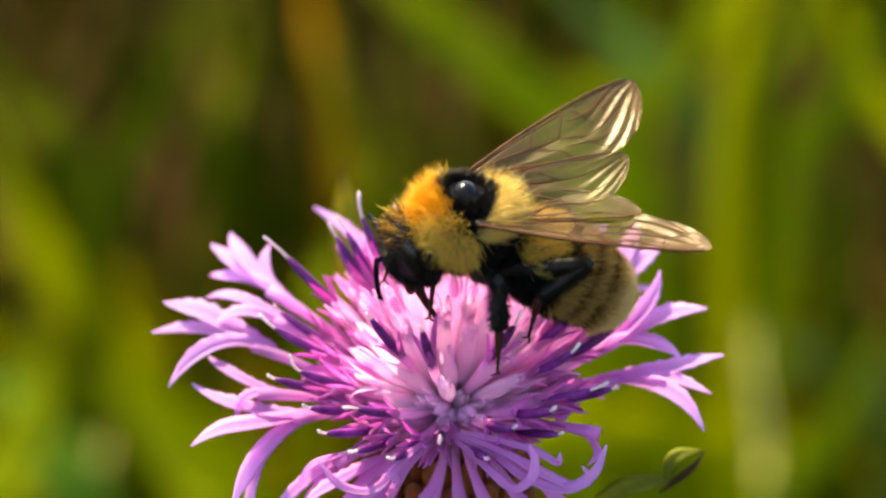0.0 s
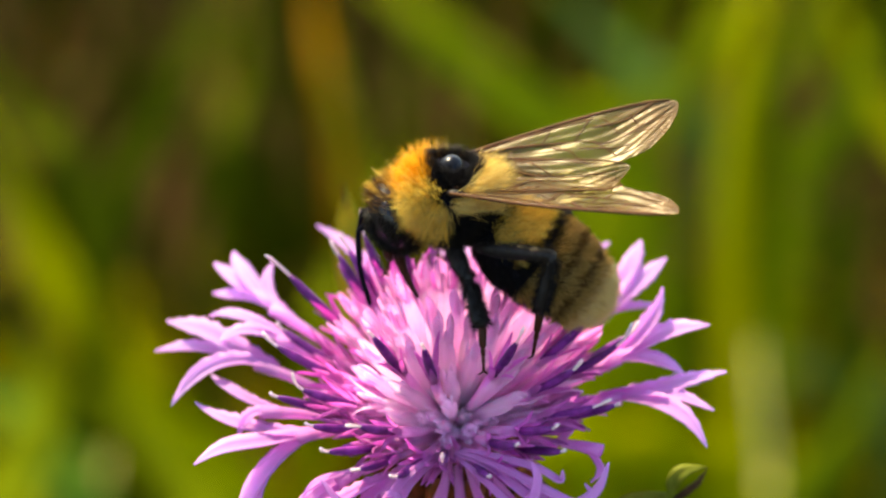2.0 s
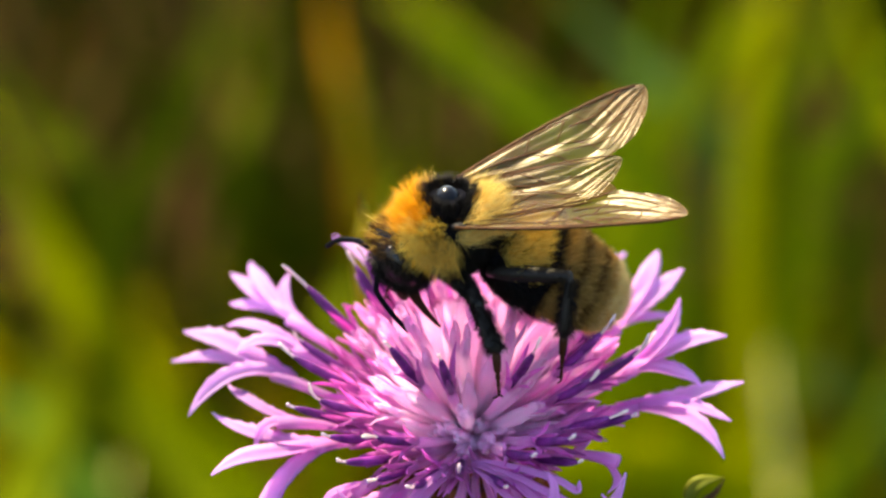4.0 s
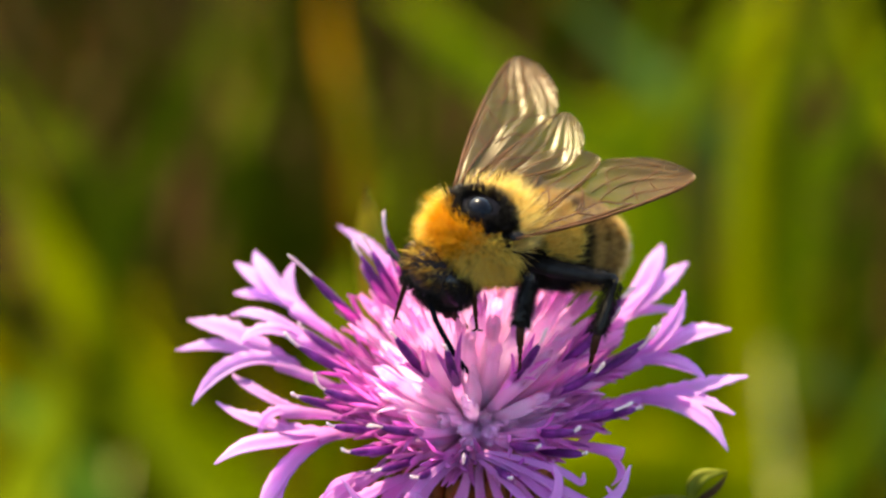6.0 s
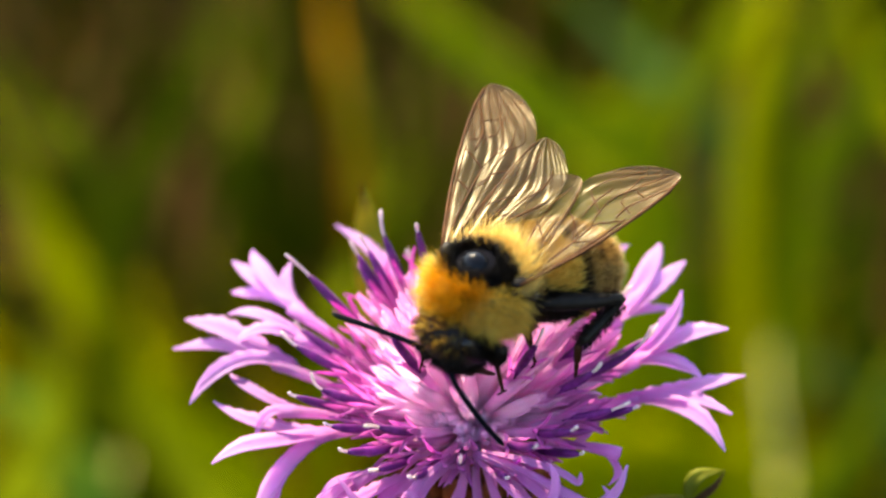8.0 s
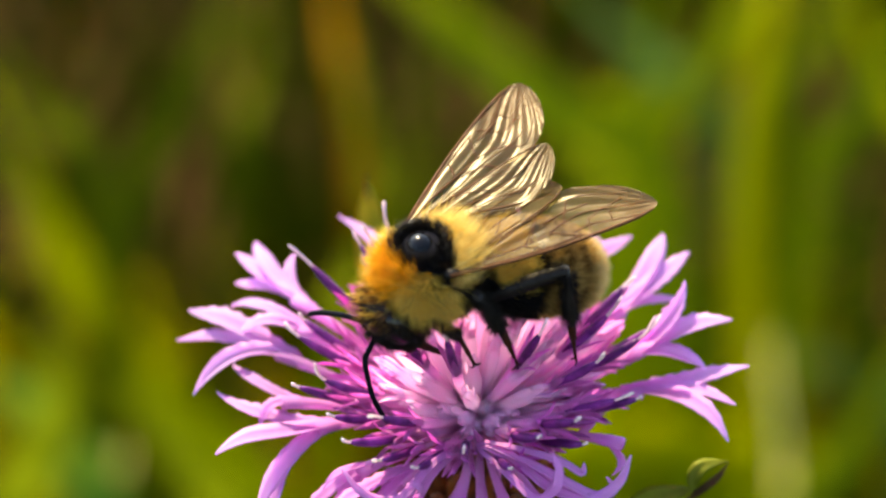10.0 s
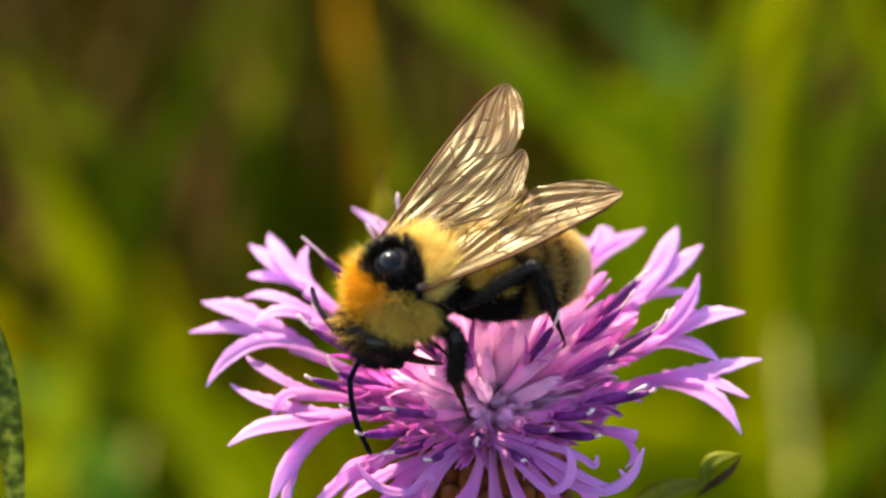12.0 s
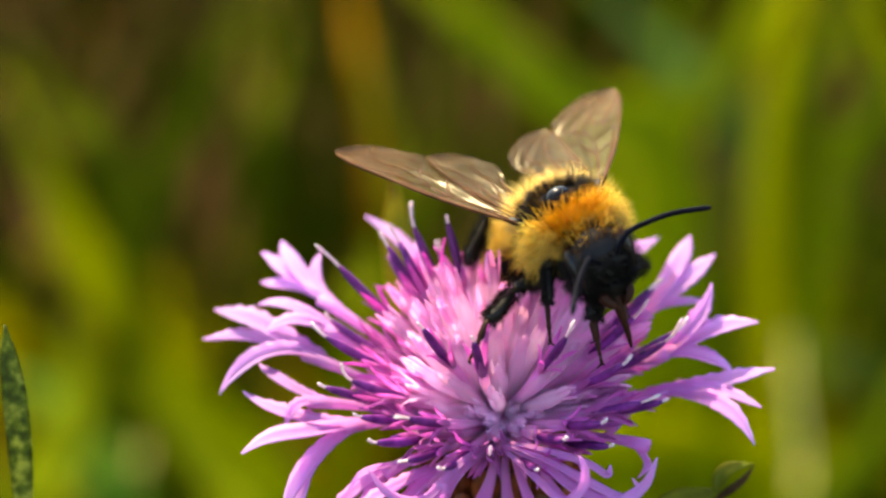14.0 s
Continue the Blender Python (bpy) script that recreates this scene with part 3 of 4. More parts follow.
    # narrow lobes that curl up again at the lower rim
    for width, points in (
        (0.72, [(-0.0, -6.5, -1.0), (2.2, -8, -1.2), (4.1, -9.5, -2.0), (6.3, -10, -2.4), (7.8, -10, -1.4), (8.5, -9.6, 0.3)]),
        (0.6, [(0.2, -6.5, -0.9), (2.5, -8.2, -0.9), (4.7, -9.4, -1.5), (6.6, -9.8, -2.3), (7.6, -9.8, -1.9), (7.2, -9.4, -1.2)]),
        (0.62, [(-0.0, -6.5, -1.2), (1.6, -8.5, -1.6), (3.3, -9.8, -2.5), (4.3, -10.2, -1.6), (4.5, -10, -0.4), (4.2, -9.6, 0.4)]),
        (0.5, [(0.5, -6.5, -0.8), (2.5, -8, -0.4), (4.7, -8.8, -0.7), (5.8, -9, -1.3), (6.0, -8.8, -0.7)]),
        (0.48, [(3.2, -4, -0.7), (6.8, -3, -0.0), (6.8, -3.4, -1.1), (6.0, -3.6, -2.1), (4.8, -4, -2.6)]),
        (0.6, [(-1.3, -6.5, -1.2), (-2.6, -8.4, -1.3), (-4.4, -9.8, -2.6), (-6.3, -10.2, -2.0), (-7.5, -10, -0.4)]),
        (0.55, [(-1.0, -6.5, -1.4), (-2.6, -8.6, -1.9), (-3.5, -9.4, -3.3), (-3.2, -10, -1.7), (-3.9, -10, -1.4)]),
    ):
        s = Shape()
        line = spline(points, 22)
        ribbon(s, line, [width * (0.45 + 0.55 * min(1, k / 7)) * (1 - 0.85 * max(0, (k - 14) / 7) ** 2) for k in range(22)], 0.12, 0.5, Vector((0.2, -0.5, 1)))
        part("ray_floret", s, PETAL, flower)
    # open inner florets with dark anthers: azimuth, tilt from upright, reach of the anther's tip, stigma
    opened = [(-128, 40, 11.0, 0.5), (-104, 40, 11.0, 0.6), (136, 55, 11.3, 0), (138, 37, 11.6, 1.2), (145, 44, 11.4, 0.8), (160, 53, 12.4, 1.6),
              (-173, 62, 11.2, 1.0), (-119, 65, 11.0, 1.4), (-130, 76, 10.6, 0.9), (-108, 80, 9.6, 0.6), (-43, 53, 11.2, 0.8), (-58, 66, 11.0, 0.5),
              (-63, 40, 11.0, 1.0), (73, 48, 11.2, 1.3), (50, 55, 11.2, 1.0), (100, 48, 11.0, 0), (-55, 76, 9.8, 0.4), (-20, 45, 10.8, 1.2),
              (-160, 72, 10.8, 0.5), (28, 62, 11.2, 0.6), (110, 66, 11.5, 0.8), (85, 70, 11.5, 0.5), (-30, 70, 10.6, 0.3), (0, 62, 11.0, 0.8),
              (165, 68, 11.0, 0.4), (-142, 72, 10.4, 0.6), (128, 27, 11.2, 0.4), (150, 38, 11.3, 0.9), (95, 30, 10.6, 0),
              (-150, 64, 10.6, 1.2), (-96, 74, 9.4, 0.8), (-80, 80, 9.2, 0.9), (-70, 70, 9.8, 0.5), (-40, 66, 10.6, 1.1), (-14, 58, 10.8, 1.4), (14, 52, 10.8, 0.9), (-122, 80, 9.8, 1.0)]
    for az, tilt, reach, stig in opened:
        disc_floret(flower, az, tilt, reach - 3.2, False, 3.9, 0.5, stig, rnd)
    # the rest of the inner florets, in a spiral
    count = 118
    for i in range(count):
        q = (i + 0.5) / count
        az = i * 137.508
        front = 0.5 - 0.5 * math.sin(radians(az))
        tilt = (80 - 6 * front) * q ** 0.55 + rnd.uniform(-4, 4)
        pale = q < 0.48
        length = (9.2 + rnd.uniform(-1.0, 0.7)) if pale else (6.3 - 0.9 * front * q + rnd.uniform(-1.3, 1.4))
        # those that face the lower edge stay short
        facing = 0.88 * math.sin(radians(tilt)) * -math.sin(radians(az)) + 0.47 * math.cos(radians(tilt))
        if facing > 0.78 and rnd.random() < 0.2:
            continue
        if facing > 0.70:
            length *= 1 - 1.1 * (facing - 0.70)
            pale, tilt, az = True, tilt + rnd.uniform(-9, 9), az + rnd.uniform(-8, 8)
        disc_floret(flower, az, tilt, length, pale, 0, 0.3 * q, 0, rnd, PALE if facing > 0.62 else None, 1.35 if pale else rnd.uniform(1.1, 1.4))
    # short curled florets round the rim
    for i in range(24):
        disc_floret(flower, -185 + i * 8.3 + rnd.uniform(-4, 4), rnd.uniform(72, 82), rnd.uniform(5.4, 7.0), False, 0, rnd.uniform(0.2, 0.8), 0, rnd, RIM)
    # the scaly head under the florets, and the stem
    s = Shape()
    ellipsoid(s, (0, 0, CORE - 0.6), (2.6, 2.6, 1.9), 20, 12)
    part("receptacle", s, PETAL, flower, "pale pink middle of the flower head")
    s = Shape()
    ellipsoid(s, (0, 0, -9.0), (4.6, 4.6, 6.2), 24, 16)
    part("involucre", s, BRACT, flower, "brown scaly flower base")
    one = Shape()
    ribbon(one, bezier((0, 0, -1.4), (0.5, 0, 0.4), (0.25, 0, 1.6), 6), [1.5, 2.1, 2.3, 2.1, 1.5, 0.4], 0.18, -0.5, Vector((1, 0, 0)))
    me = one.mesh("bract", BRACT)
    for row in range(8):
        z = -14.0 + row * 1.35
        r = 4.6 * math.sqrt(max(0.05, 1 - ((z + 9.0) / 6.2) ** 2)) + 0.12
        nb = 14
        for k in range(nb):
            ob = part("bract", me, BRACT, flower)
            ob.matrix_basis = pose(0, 0, z * MM, 0, 0, (k + 0.5 * (row % 2)) * 360 / nb) @ pose(r * MM, 0, 0, 0, -8 + 5 * row if row < 4 else 14 - (row - 4) * 9, 0)
    s = Shape()
    line = spline([(0, 0, -14), (1, 2, -60), (-3, 10, -180), (0, 6, -300), (0, 0, -402)], 30)
    tube(s, line, [1.5] * 3 + [1.3] * 27, 10)
    part("stem", s, STEM, flower, "ribbed green stem")
    # the plant's own leaves near the head
    leaf(flower, [(7.12, -2, -10.42), (9.77, -1.8, -8.0), (11.78, -1.6, -7.49), (13.18, -1.6, -7.09)], 1.25, "narrow yellow-green leaf")
    leaf(flower, [(12.78, -1.6, -7.25), (12.96, -1.4, -6.34), (13.59, -1.2, -5.75), (14.97, -1.0, -5.53)], 1.0, "small folded green leaf with a brown rim")
    leaf(flower, [(12.39, -1.8, -8.0), (13.43, -1.8, -7.04), (14.36, -1.5, -6.36), (14.99, -1.1, -5.5)], 0.5, "withered dark brown leaf edge", WITHERED)
    leaf(flower, [(-6.58, 15, -5.12), (-6.66, 16, -1.91), (-6.89, 18, 0.76), (-7.09, 19, 3.05)], 2.3, "pointed yellow-green leaf with a brown tip", BUDLEAF)
    leaf(flower, [(-7.01, 18.4, 1.71), (-7.08, 18.7, 2.46), (-7.12, 19, 3.54)], 0.28, "brown withered leaf tip", WITHERED)
    side_leaf = leaf(flower, [(-28.24, -4, -10.01), (-28.31, -3, -6.28), (-28.53, -2, -1.82), (-28.9, -1, 1.41), (-29.05, -0.5, 3.02)], 1.5, "mottled green leaf with a thin curled edge", NEARLEAF)
    return flower, side_leaf




# ---------------------------------------------------------------- the bumblebee (x forward, y to its left, z up; millimetres from the thorax's middle)
def hairs(shape_points, normals, lean, length, thick, rnd, jitter=0.3, tuft=0.0):
    """Many fine tapering hairs, each a bent three-sided spike, drawn together into tufts."""
    n = len(shape_points)
    p, nn = np.array(shape_points), np.array(normals)
    d = nn + np.array(lean) + rnd.normal(0, jitter, (n, 3))
    d /= np.linalg.norm(d, axis=1)[:, None]
    ln = length * rnd.uniform(0.55, 1.15, n)
    side = np.cross(d, rnd.normal(0, 1, (n, 3)))
    side /= np.linalg.norm(side, axis=1)[:, None]
    other = np.cross(d, side)
    tips = p + d * ln[:, None] + (np.array(lean) * 0.2 + rnd.normal(0, 0.10, (n, 3))) * ln[:, None]
    if tuft > 0:
        heads = rnd.choice(n, max(4, n // 28), replace=False)
        for k in range(0, n, 2000):
            gap = ((p[k:k + 2000, None, :] - p[heads][None, :, :]) ** 2).sum(2)
            near = heads[gap.argmin(1)]
            tips[k:k + 2000] += (tips[near] - tips[k:k + 2000]) * tuft
    verts = np.zeros((n, 7, 3))
    for k in range(3):
        a = 2 * math.pi * k / 3
        ring = side * math.cos(a) + other * math.sin(a)
        verts[:, k] = p - d * 0.05 + ring * thick
        verts[:, 3 + k] = p + d * ln[:, None] * 0.30 + (tips - p) * 0.28 + ring * thick * 0.7
    verts[:, 6] = tips
    base = (np.arange(n) * 7)[:, None]
    quads = np.array([[0, 1, 4, 3], [1, 2, 5, 4], [2, 0, 3, 5]])
    tris = np.array([[3, 4, 6], [4, 5, 6], [5, 3, 6]])
    faces = [tuple(q) for t in quads for q in (base + t).tolist()] + [tuple(q) for t in tris for q in (base + t).tolist()]
    s = Shape()
    s.v = [tuple(q) for q in verts.reshape(-1, 3).tolist()]
    s.f = faces
    return s


def on_ellipsoid(centre, radii, count, keep, rnd, turn=None):
    """Random points and normals on an ellipsoid, where keep(direction, uneven edge) is true."""
    pts, nor = [], []
    turn = np.array(turn) if turn is not None else np.eye(3)
    d = rnd.normal(0, 1, (count, 3))
    d /= np.linalg.norm(d, axis=1)[:, None]
    e = rnd.normal(0, 0.06, count)
    for q, w in zip(d, e):
        if keep(q[0], q[1], q[2], w):
            pts.append(np.array(centre) + turn @ (q * radii))
            m = turn @ (q / np.array(radii))
            nor.append(m / np.linalg.norm(m))
    return pts, nor


THORAX_R = (2.6, 2.65, 2.35)
ABDOMEN_C, ABDOMEN_R = (-5.7, 0, -2.55), (4.3, 2.8, 2.5)
ABDOMEN_TURN = pose(0, 0, 0, 0, -27, 0).to_3x3()
HEAD_C, HEAD_R = (0.9, 0, -0.9), (1.5, 2.0, 2.05)
HEAD_AT = (2.35, 0, -0.3)
WING_AT = (-0.3, 2.55, 1.55)
HIPS = {"fore": (1.4, 0.8, -2.0), "middle": (-0.7, 1.2, -2.2), "hind": (-2.5, 1.6, -1.8)}
BONES = {"fore": (2.6, 2.4, 2.3), "middle": (2.9, 2.8, 2.6), "hind": (4.9, 3.5, 2.9)}


def make_body(bee):
    rnd = np.random.RandomState(3)
    s = Shape()
    ellipsoid(s, (0, 0, 0), THORAX_R, 32, 24)
    thorax = part("thorax", s, CHITIN, bee, "black thorax with orange and yellow fur and a bare shiny spot")

    def fur(name, host, centre, radii, count, keep, lean, length, mat, label, turn=None, thick=0.016, jitter=0.28, tuft=0.40):
        pts, nor = on_ellipsoid(centre, radii, count, keep, rnd, turn)
        part(name, hairs(pts, nor, lean, length, thick, rnd, jitter, tuft), mat, host, label)

    bare = lambda x, y, z: ((x - 0.02) / 0.38) ** 2 + (y / 0.45) ** 2 < 1 and z > 0
    ring = lambda x, y, z, e: ((x - 0.02) / (0.60 + e)) ** 2 + (y / (0.90 + e)) ** 2 < 1 and z > 0
    front = lambda x, y, z, e: x > 0.12 + e and z > 0.01 - 0.3 * abs(y) + 1.2 * e and not ring(x, y, z, e)
    side = lambda x, y, z, e: abs(y) > 0.45 and -0.28 + e < z < 0.30 + e and -0.10 + e < x < 0.62 + e
    back = lambda x, y, z, e: x < -0.12 + e and z > 0.22 + e and not ring(x, y, z, e)
    for count, length, stray, gather in ((24000, 0.95, 0.30, 0.42), (10000, 1.5, 0.42, 0.25)):
        kind = dict(jitter=stray, tuft=gather)
        fur("collar_fur", thorax, (0, 0, 0), THORAX_R, count, lambda x, y, z, e: front(x, y, z, e) and abs(y) < 0.42 + 0.45 * z + 1.5 * e, (-0.05, 0, 0.30), length, HAIR_ORANGE, "orange collar fur", **kind)
        fur("collar_side_fur", thorax, (0, 0, 0), THORAX_R, count, lambda x, y, z, e: front(x, y, z, e) and abs(y) > 0.37 + 0.45 * z + 1.5 * e, (0, 0, 0.10), length, HAIR_CREAM, "cream-yellow fur at the sides of the collar", **kind)
        fur("flank_fur", thorax, (0, 0, 0), THORAX_R, count, side, (-0.1, 0, -0.55), length * 1.1, HAIR_YELLOW, "pale yellow flank fur", **kind)
        fur("shoulder_fur", thorax, (0, 0, 0), THORAX_R, count, back, (-0.55, 0, 0.25), length * 1.25, HAIR_STRAW, "long yellow fur behind the bare spot", **kind)
    fur("band_fur", thorax, (0, 0, 0), THORAX_R, 16000, lambda x, y, z, e: ring(x, y, z, e) and not bare(x, y, z), (0, 0, 0.2), 0.95, HAIR_BLACK, "short black fur round the bare spot")
    fur("dark_fur", thorax, (0, 0, 0), THORAX_R, 1800, lambda x, y, z, e: (front(x, y, z, e) and z < 0.5) or side(x, y, z, e), (0, 0, -0.3), 1.15, HAIR_BROWN, "dark hairs among the yellow", jitter=0.4, tuft=0.5)
    fur("spot_fur", thorax, (0, 0, 0), THORAX_R, 900, lambda x, y, z, e: bare(x, y, z), (-0.3, 0, 0), 0.3, HAIR_BLACK, "a few short black hairs on the bare spot", thick=0.012)
    fur("breast_fur", thorax, (0, 0, 0), THORAX_R, 14000, lambda x, y, z, e: z < -0.3 + e or (x < -0.10 and z < 0.24 + e), (0, 0, -0.3), 0.6, HAIR_BLACK, "black fur under the thorax")

    s = Shape()
    ellipsoid(s, (0.10, 0, 1.20), (0.98, 1.12, 1.50), 36, 24)
    part("bare_spot", s, DOME, thorax, "bare glossy black dome on the thorax")

    def rings(d):
        # overlapping abdominal plates
        return 1 + 0.012 * math.sin(d.x * 16)

    s = Shape()
    ellipsoid(s, ABDOMEN_C, ABDOMEN_R, 36, 40, ABDOMEN_TURN, rings)
    ellipsoid(s, (-2.5, 0, -1.1), (1.0, 1.1, 1.1), 16, 10)
    abdomen = part("abdomen", s, CHITIN, bee, "banded abdomen, yellow, black and buff, with a pale tail")
    a = dict(centre=ABDOMEN_C, radii=ABDOMEN_R, turn=ABDOMEN_TURN)
    lean = (-0.75, 0, 0.0)
    low = lambda z: z > -0.6
    fur("front_band_fur", abdomen, count=42000, keep=lambda x, y, z, e: 0.26 + 0.5 * e < x < 0.74 + e and z > 0.08 + e, lean=lean, length=0.9, jitter=0.4, mat=HAIR_YELLOW, label="yellow-buff front bands", **a)
    fur("side_fur", abdomen, count=16000, keep=lambda x, y, z, e: (x > 0.28 + e and z < 0.12 + e) or x > 0.72 + e, lean=lean, length=0.7, mat=HAIR_BLACK, label="black fur at the waist", **a)
    fur("dark_band_fur", abdomen, count=18000, keep=lambda x, y, z, e: 0.06 + 0.4 * e < x < 0.28 + 0.4 * e and low(z), lean=lean, length=0.8, mat=HAIR_BLACK, label="black band", **a)
    for x0, x1, mat, name in ((-0.17, 0.07, HAIR_BUFF, "buff"), (-0.25, -0.17, HAIR_BROWN, "brown"), (-0.45, -0.25, HAIR_BUFF, "buff"), (-0.53, -0.46, HAIR_BROWN, "brown"), (-0.70, -0.53, HAIR_BUFF, "buff")):
        fur("band_fur", abdomen, count=44000, keep=lambda x, y, z, e: x0 + 0.3 * e < x < x1 + 0.3 * e and low(z), lean=lean, length=0.85, jitter=0.4, mat=mat, label=name + " band", **a)
    fur("tail_fur", abdomen, count=50000, keep=lambda x, y, z, e: x < -0.68 + 0.4 * e and z > -0.75, lean=(-0.6, 0, -0.1), jitter=0.42, length=1.05, mat=HAIR_PALE, label="pale tail fur", **a)
    fur("belly_fur", abdomen, count=7000, keep=lambda x, y, z, e: z < -0.5, lean=lean, length=0.6, mat=HAIR_BLACK, label="sparse dark belly fur", **a)

    # head, with eyes, jaws, tongue and feelers
    s = Shape()
    ellipsoid(s, HEAD_C, HEAD_R, 28, 20)
    ellipsoid(s, (1.5, 0, -2.1), (0.75, 1.0, 0.9), 18, 12)
    head = part("head", s, CHITIN_DULL, bee, "black furry head bent down to the flower")
    head.location = Vector(HEAD_AT) * MM
    for side in (1, -1):
        s = Shape()
        ellipsoid(s, (0.9, 1.58 * side, -0.9), (0.75, 0.55, 1.45), 20, 16)
        part("eye", s, EYE, head, "glossy black compound eye")
        s = Shape()
        tube(s, bezier((1.7, 0.75 * side, -2.5), (2.0, 0.8 * side, -3.1), (1.9, 0.15 * side, -3.5), 7), [0.35, 0.36, 0.34, 0.3, 0.26, 0.2, 0.08], 8)
        part("jaw", s, CHITIN_RED, head)
    s = Shape()
    tube(s, bezier((1.4, 0, -2.6), (1.7, 0, -4.2), (1.2, 0, -6.2), 10), [0.42, 0.42, 0.38, 0.33, 0.28, 0.24, 0.2, 0.17, 0.14, 0.08], 8)
    part("tongue", s, CHITIN_RED, head, "reddish brown tongue reaching into the florets")
    fur("crown_fur", head, HEAD_C, HEAD_R, 2600, lambda x, y, z, e: z > 0.40 + e and x < 0.7, (0.4, 0, 0.3), 0.7, HAIR_BROWN, "brown fur on the crown")
    fur("brow_fur", head, HEAD_C, HEAD_R, 500, lambda x, y, z, e: z > 0.62 + e and x < 0.5, (0.5, 0, 0.3), 1.1, HAIR_YELLOW, "sparse yellow hairs on the crown", thick=0.018, jitter=0.4, tuft=0.1)
    fur("face_fur", head, HEAD_C, HEAD_R, 7000, lambda x, y, z, e: x > 0.1 and abs(y) < 0.75 and z < 0.35, (0.2, 0, -0.2), 0.6, HAIR_BLACK, "black face fur")
    fur("cheek_fur", head, HEAD_C, HEAD_R, 5000, lambda x, y, z, e: x < 0.3 and z < 0.4, (0, 0, -0.3), 0.75, HAIR_BLACK, "black cheek fur")
    feelers = {}
    for side in (1, -1):
        s = Shape()
        # the feeler points along +x from its socket, with its elbow bent
        line = [Vector((0, 0, 0)), Vector((0.7, 0, 0.25)), Vector((1.55, 0, 0.45))]
        tube(s, spline(line, 6), [0.15, 0.14, 0.14, 0.15, 0.16, 0.17], 8)
        fl = spline([(1.5, 0, 0.45), (2.4, 0, 0.1), (4.0, 0, -0.8), (5.6, 0, -2.2)], 24)
        tube(s, fl, [0.15 + 0.02 * (k % 2) for k in range(23)] + [0.08], 8)
        feelers[side] = part("antenna", s, CHITIN, head, "jointed black antenna")
    return head, feelers


def wing_shapes(length, width, side, fore):
    """Outline by chord limits along the span; x runs to the tip, y to the front edge; side mirrors it."""
    membrane_, veins = Shape(), Shape()
    nx, ny = 60, 26

    def at(s, c):
        s = 1 - (1 - s) ** 1.7
        q = min(1, s / 0.64)
        a = width * (0.07 + 0.10 * math.sin(math.pi * s))
        b = -width * (0.05 + 0.82 * (0.75 * q + 0.25 * q * q * (3 - 2 * q)))
        if s > 0.64:
            u = (s - 0.64) / 0.36
            m = a + (b - a) * 0.17
            a, b = m + (a - m) * (1 - u ** 5) ** 0.5, m + (b - m) * (1 - u ** 2.2) ** 0.70
        y = a + (b - a) * c
        flat = min(1, (a - b) / (0.55 * width))
        z = 0.15 * math.sin(c * 13 + s * 4) * math.sin(math.pi * min(1, s * 1.2 + 0.1)) * (0.3 + 0.7 * c) + 0.30 * math.sin(math.pi * c) * s - 0.5 * s * s * (c - 0.14)
        z += 0.10 * math.sin(s * 17 + c * 5) * c
        z += (0.012 + 0.065 * s) * min(1, 4 * c) * math.sin(2 * math.pi * (5.2 * c + 2.6 * s) + 1.6 * math.sin(8 * s) + 1.2 * math.sin(9 * c + 5 * s))
        return Vector((s * length, y * side, z * flat - 0.3 * s * s))

    for half in (0.012, -0.012):
        k = len(membrane_.v)
        membrane_.v += [tuple(at(i / nx, j / ny) + Vector((0, 0, half))) for i in range(nx + 1) for j in range(ny + 1)]
        for i in range(nx):
            for j in range(ny):
                a = k + i * (ny + 1) + j
                membrane_.f.append((a, a + 1, a + ny + 2, a + ny + 1))

    def vein(s0, c0, s1, c1, r=0.06, bow=0.0):
        n = 12
        u = lambda v: 1 - (1 - min(v, 0.995)) ** (1 / 1.7)
        ln = [at(u(s0 + (s1 - s0) * q), c0 + (c1 - c0) * q + bow * math.sin(math.pi * q)) for q in (i / (n - 1) for i in range(n))]
        tube(veins, ln, [r] * (n - 1) + [r * 0.6], 6)

    vein(0, 0.02, 0.97, 0.02, 0.10 if fore else 0.05)
    vein(0, 0.10, 0.62, 0.09, 0.07 if fore else 0.04)
    vein(0, 0.35, 0.50, 0.42, 0.065)
    vein(0, 0.75, 0.58, 0.93, 0.06)
    if fore:
        vein(0.50, 0.42, 0.60, 0.09, 0.055)
        vein(0.36, 0.38, 0.42, 0.09, 0.055)
        vein(0.50, 0.42, 0.82, 0.46, 0.05, 0.10)
        vein(0.60, 0.22, 0.90, 0.06, 0.06, 0.10)
        vein(0.66, 0.12, 0.70, 0.42, 0.045)
        vein(0.78, 0.17, 0.80, 0.45, 0.045)
        vein(0.40, 0.41, 0.50, 0.90, 0.045)
        vein(0.58, 0.47, 0.66, 0.85, 0.045)
        vein(0.50, 0.62, 0.74, 0.70, 0.045)
        vein(0.82, 0.46, 0.96, 0.55, 0.035)
        vein(0.66, 0.85, 0.90, 0.80, 0.035)
        vein(0.30, 0.38, 0.44, 0.66, 0.045, -0.08)
        vein(0.70, 0.42, 0.88, 0.66, 0.035)
    else:
        vein(0.45, 0.40, 0.92, 0.30, 0.045)
        vein(0.40, 0.10, 0.55, 0.42, 0.045)
        vein(0.20, 0.55, 0.80, 0.72, 0.045)
        vein(0.30, 0.40, 0.42, 0.62, 0.04)
    return membrane_, veins


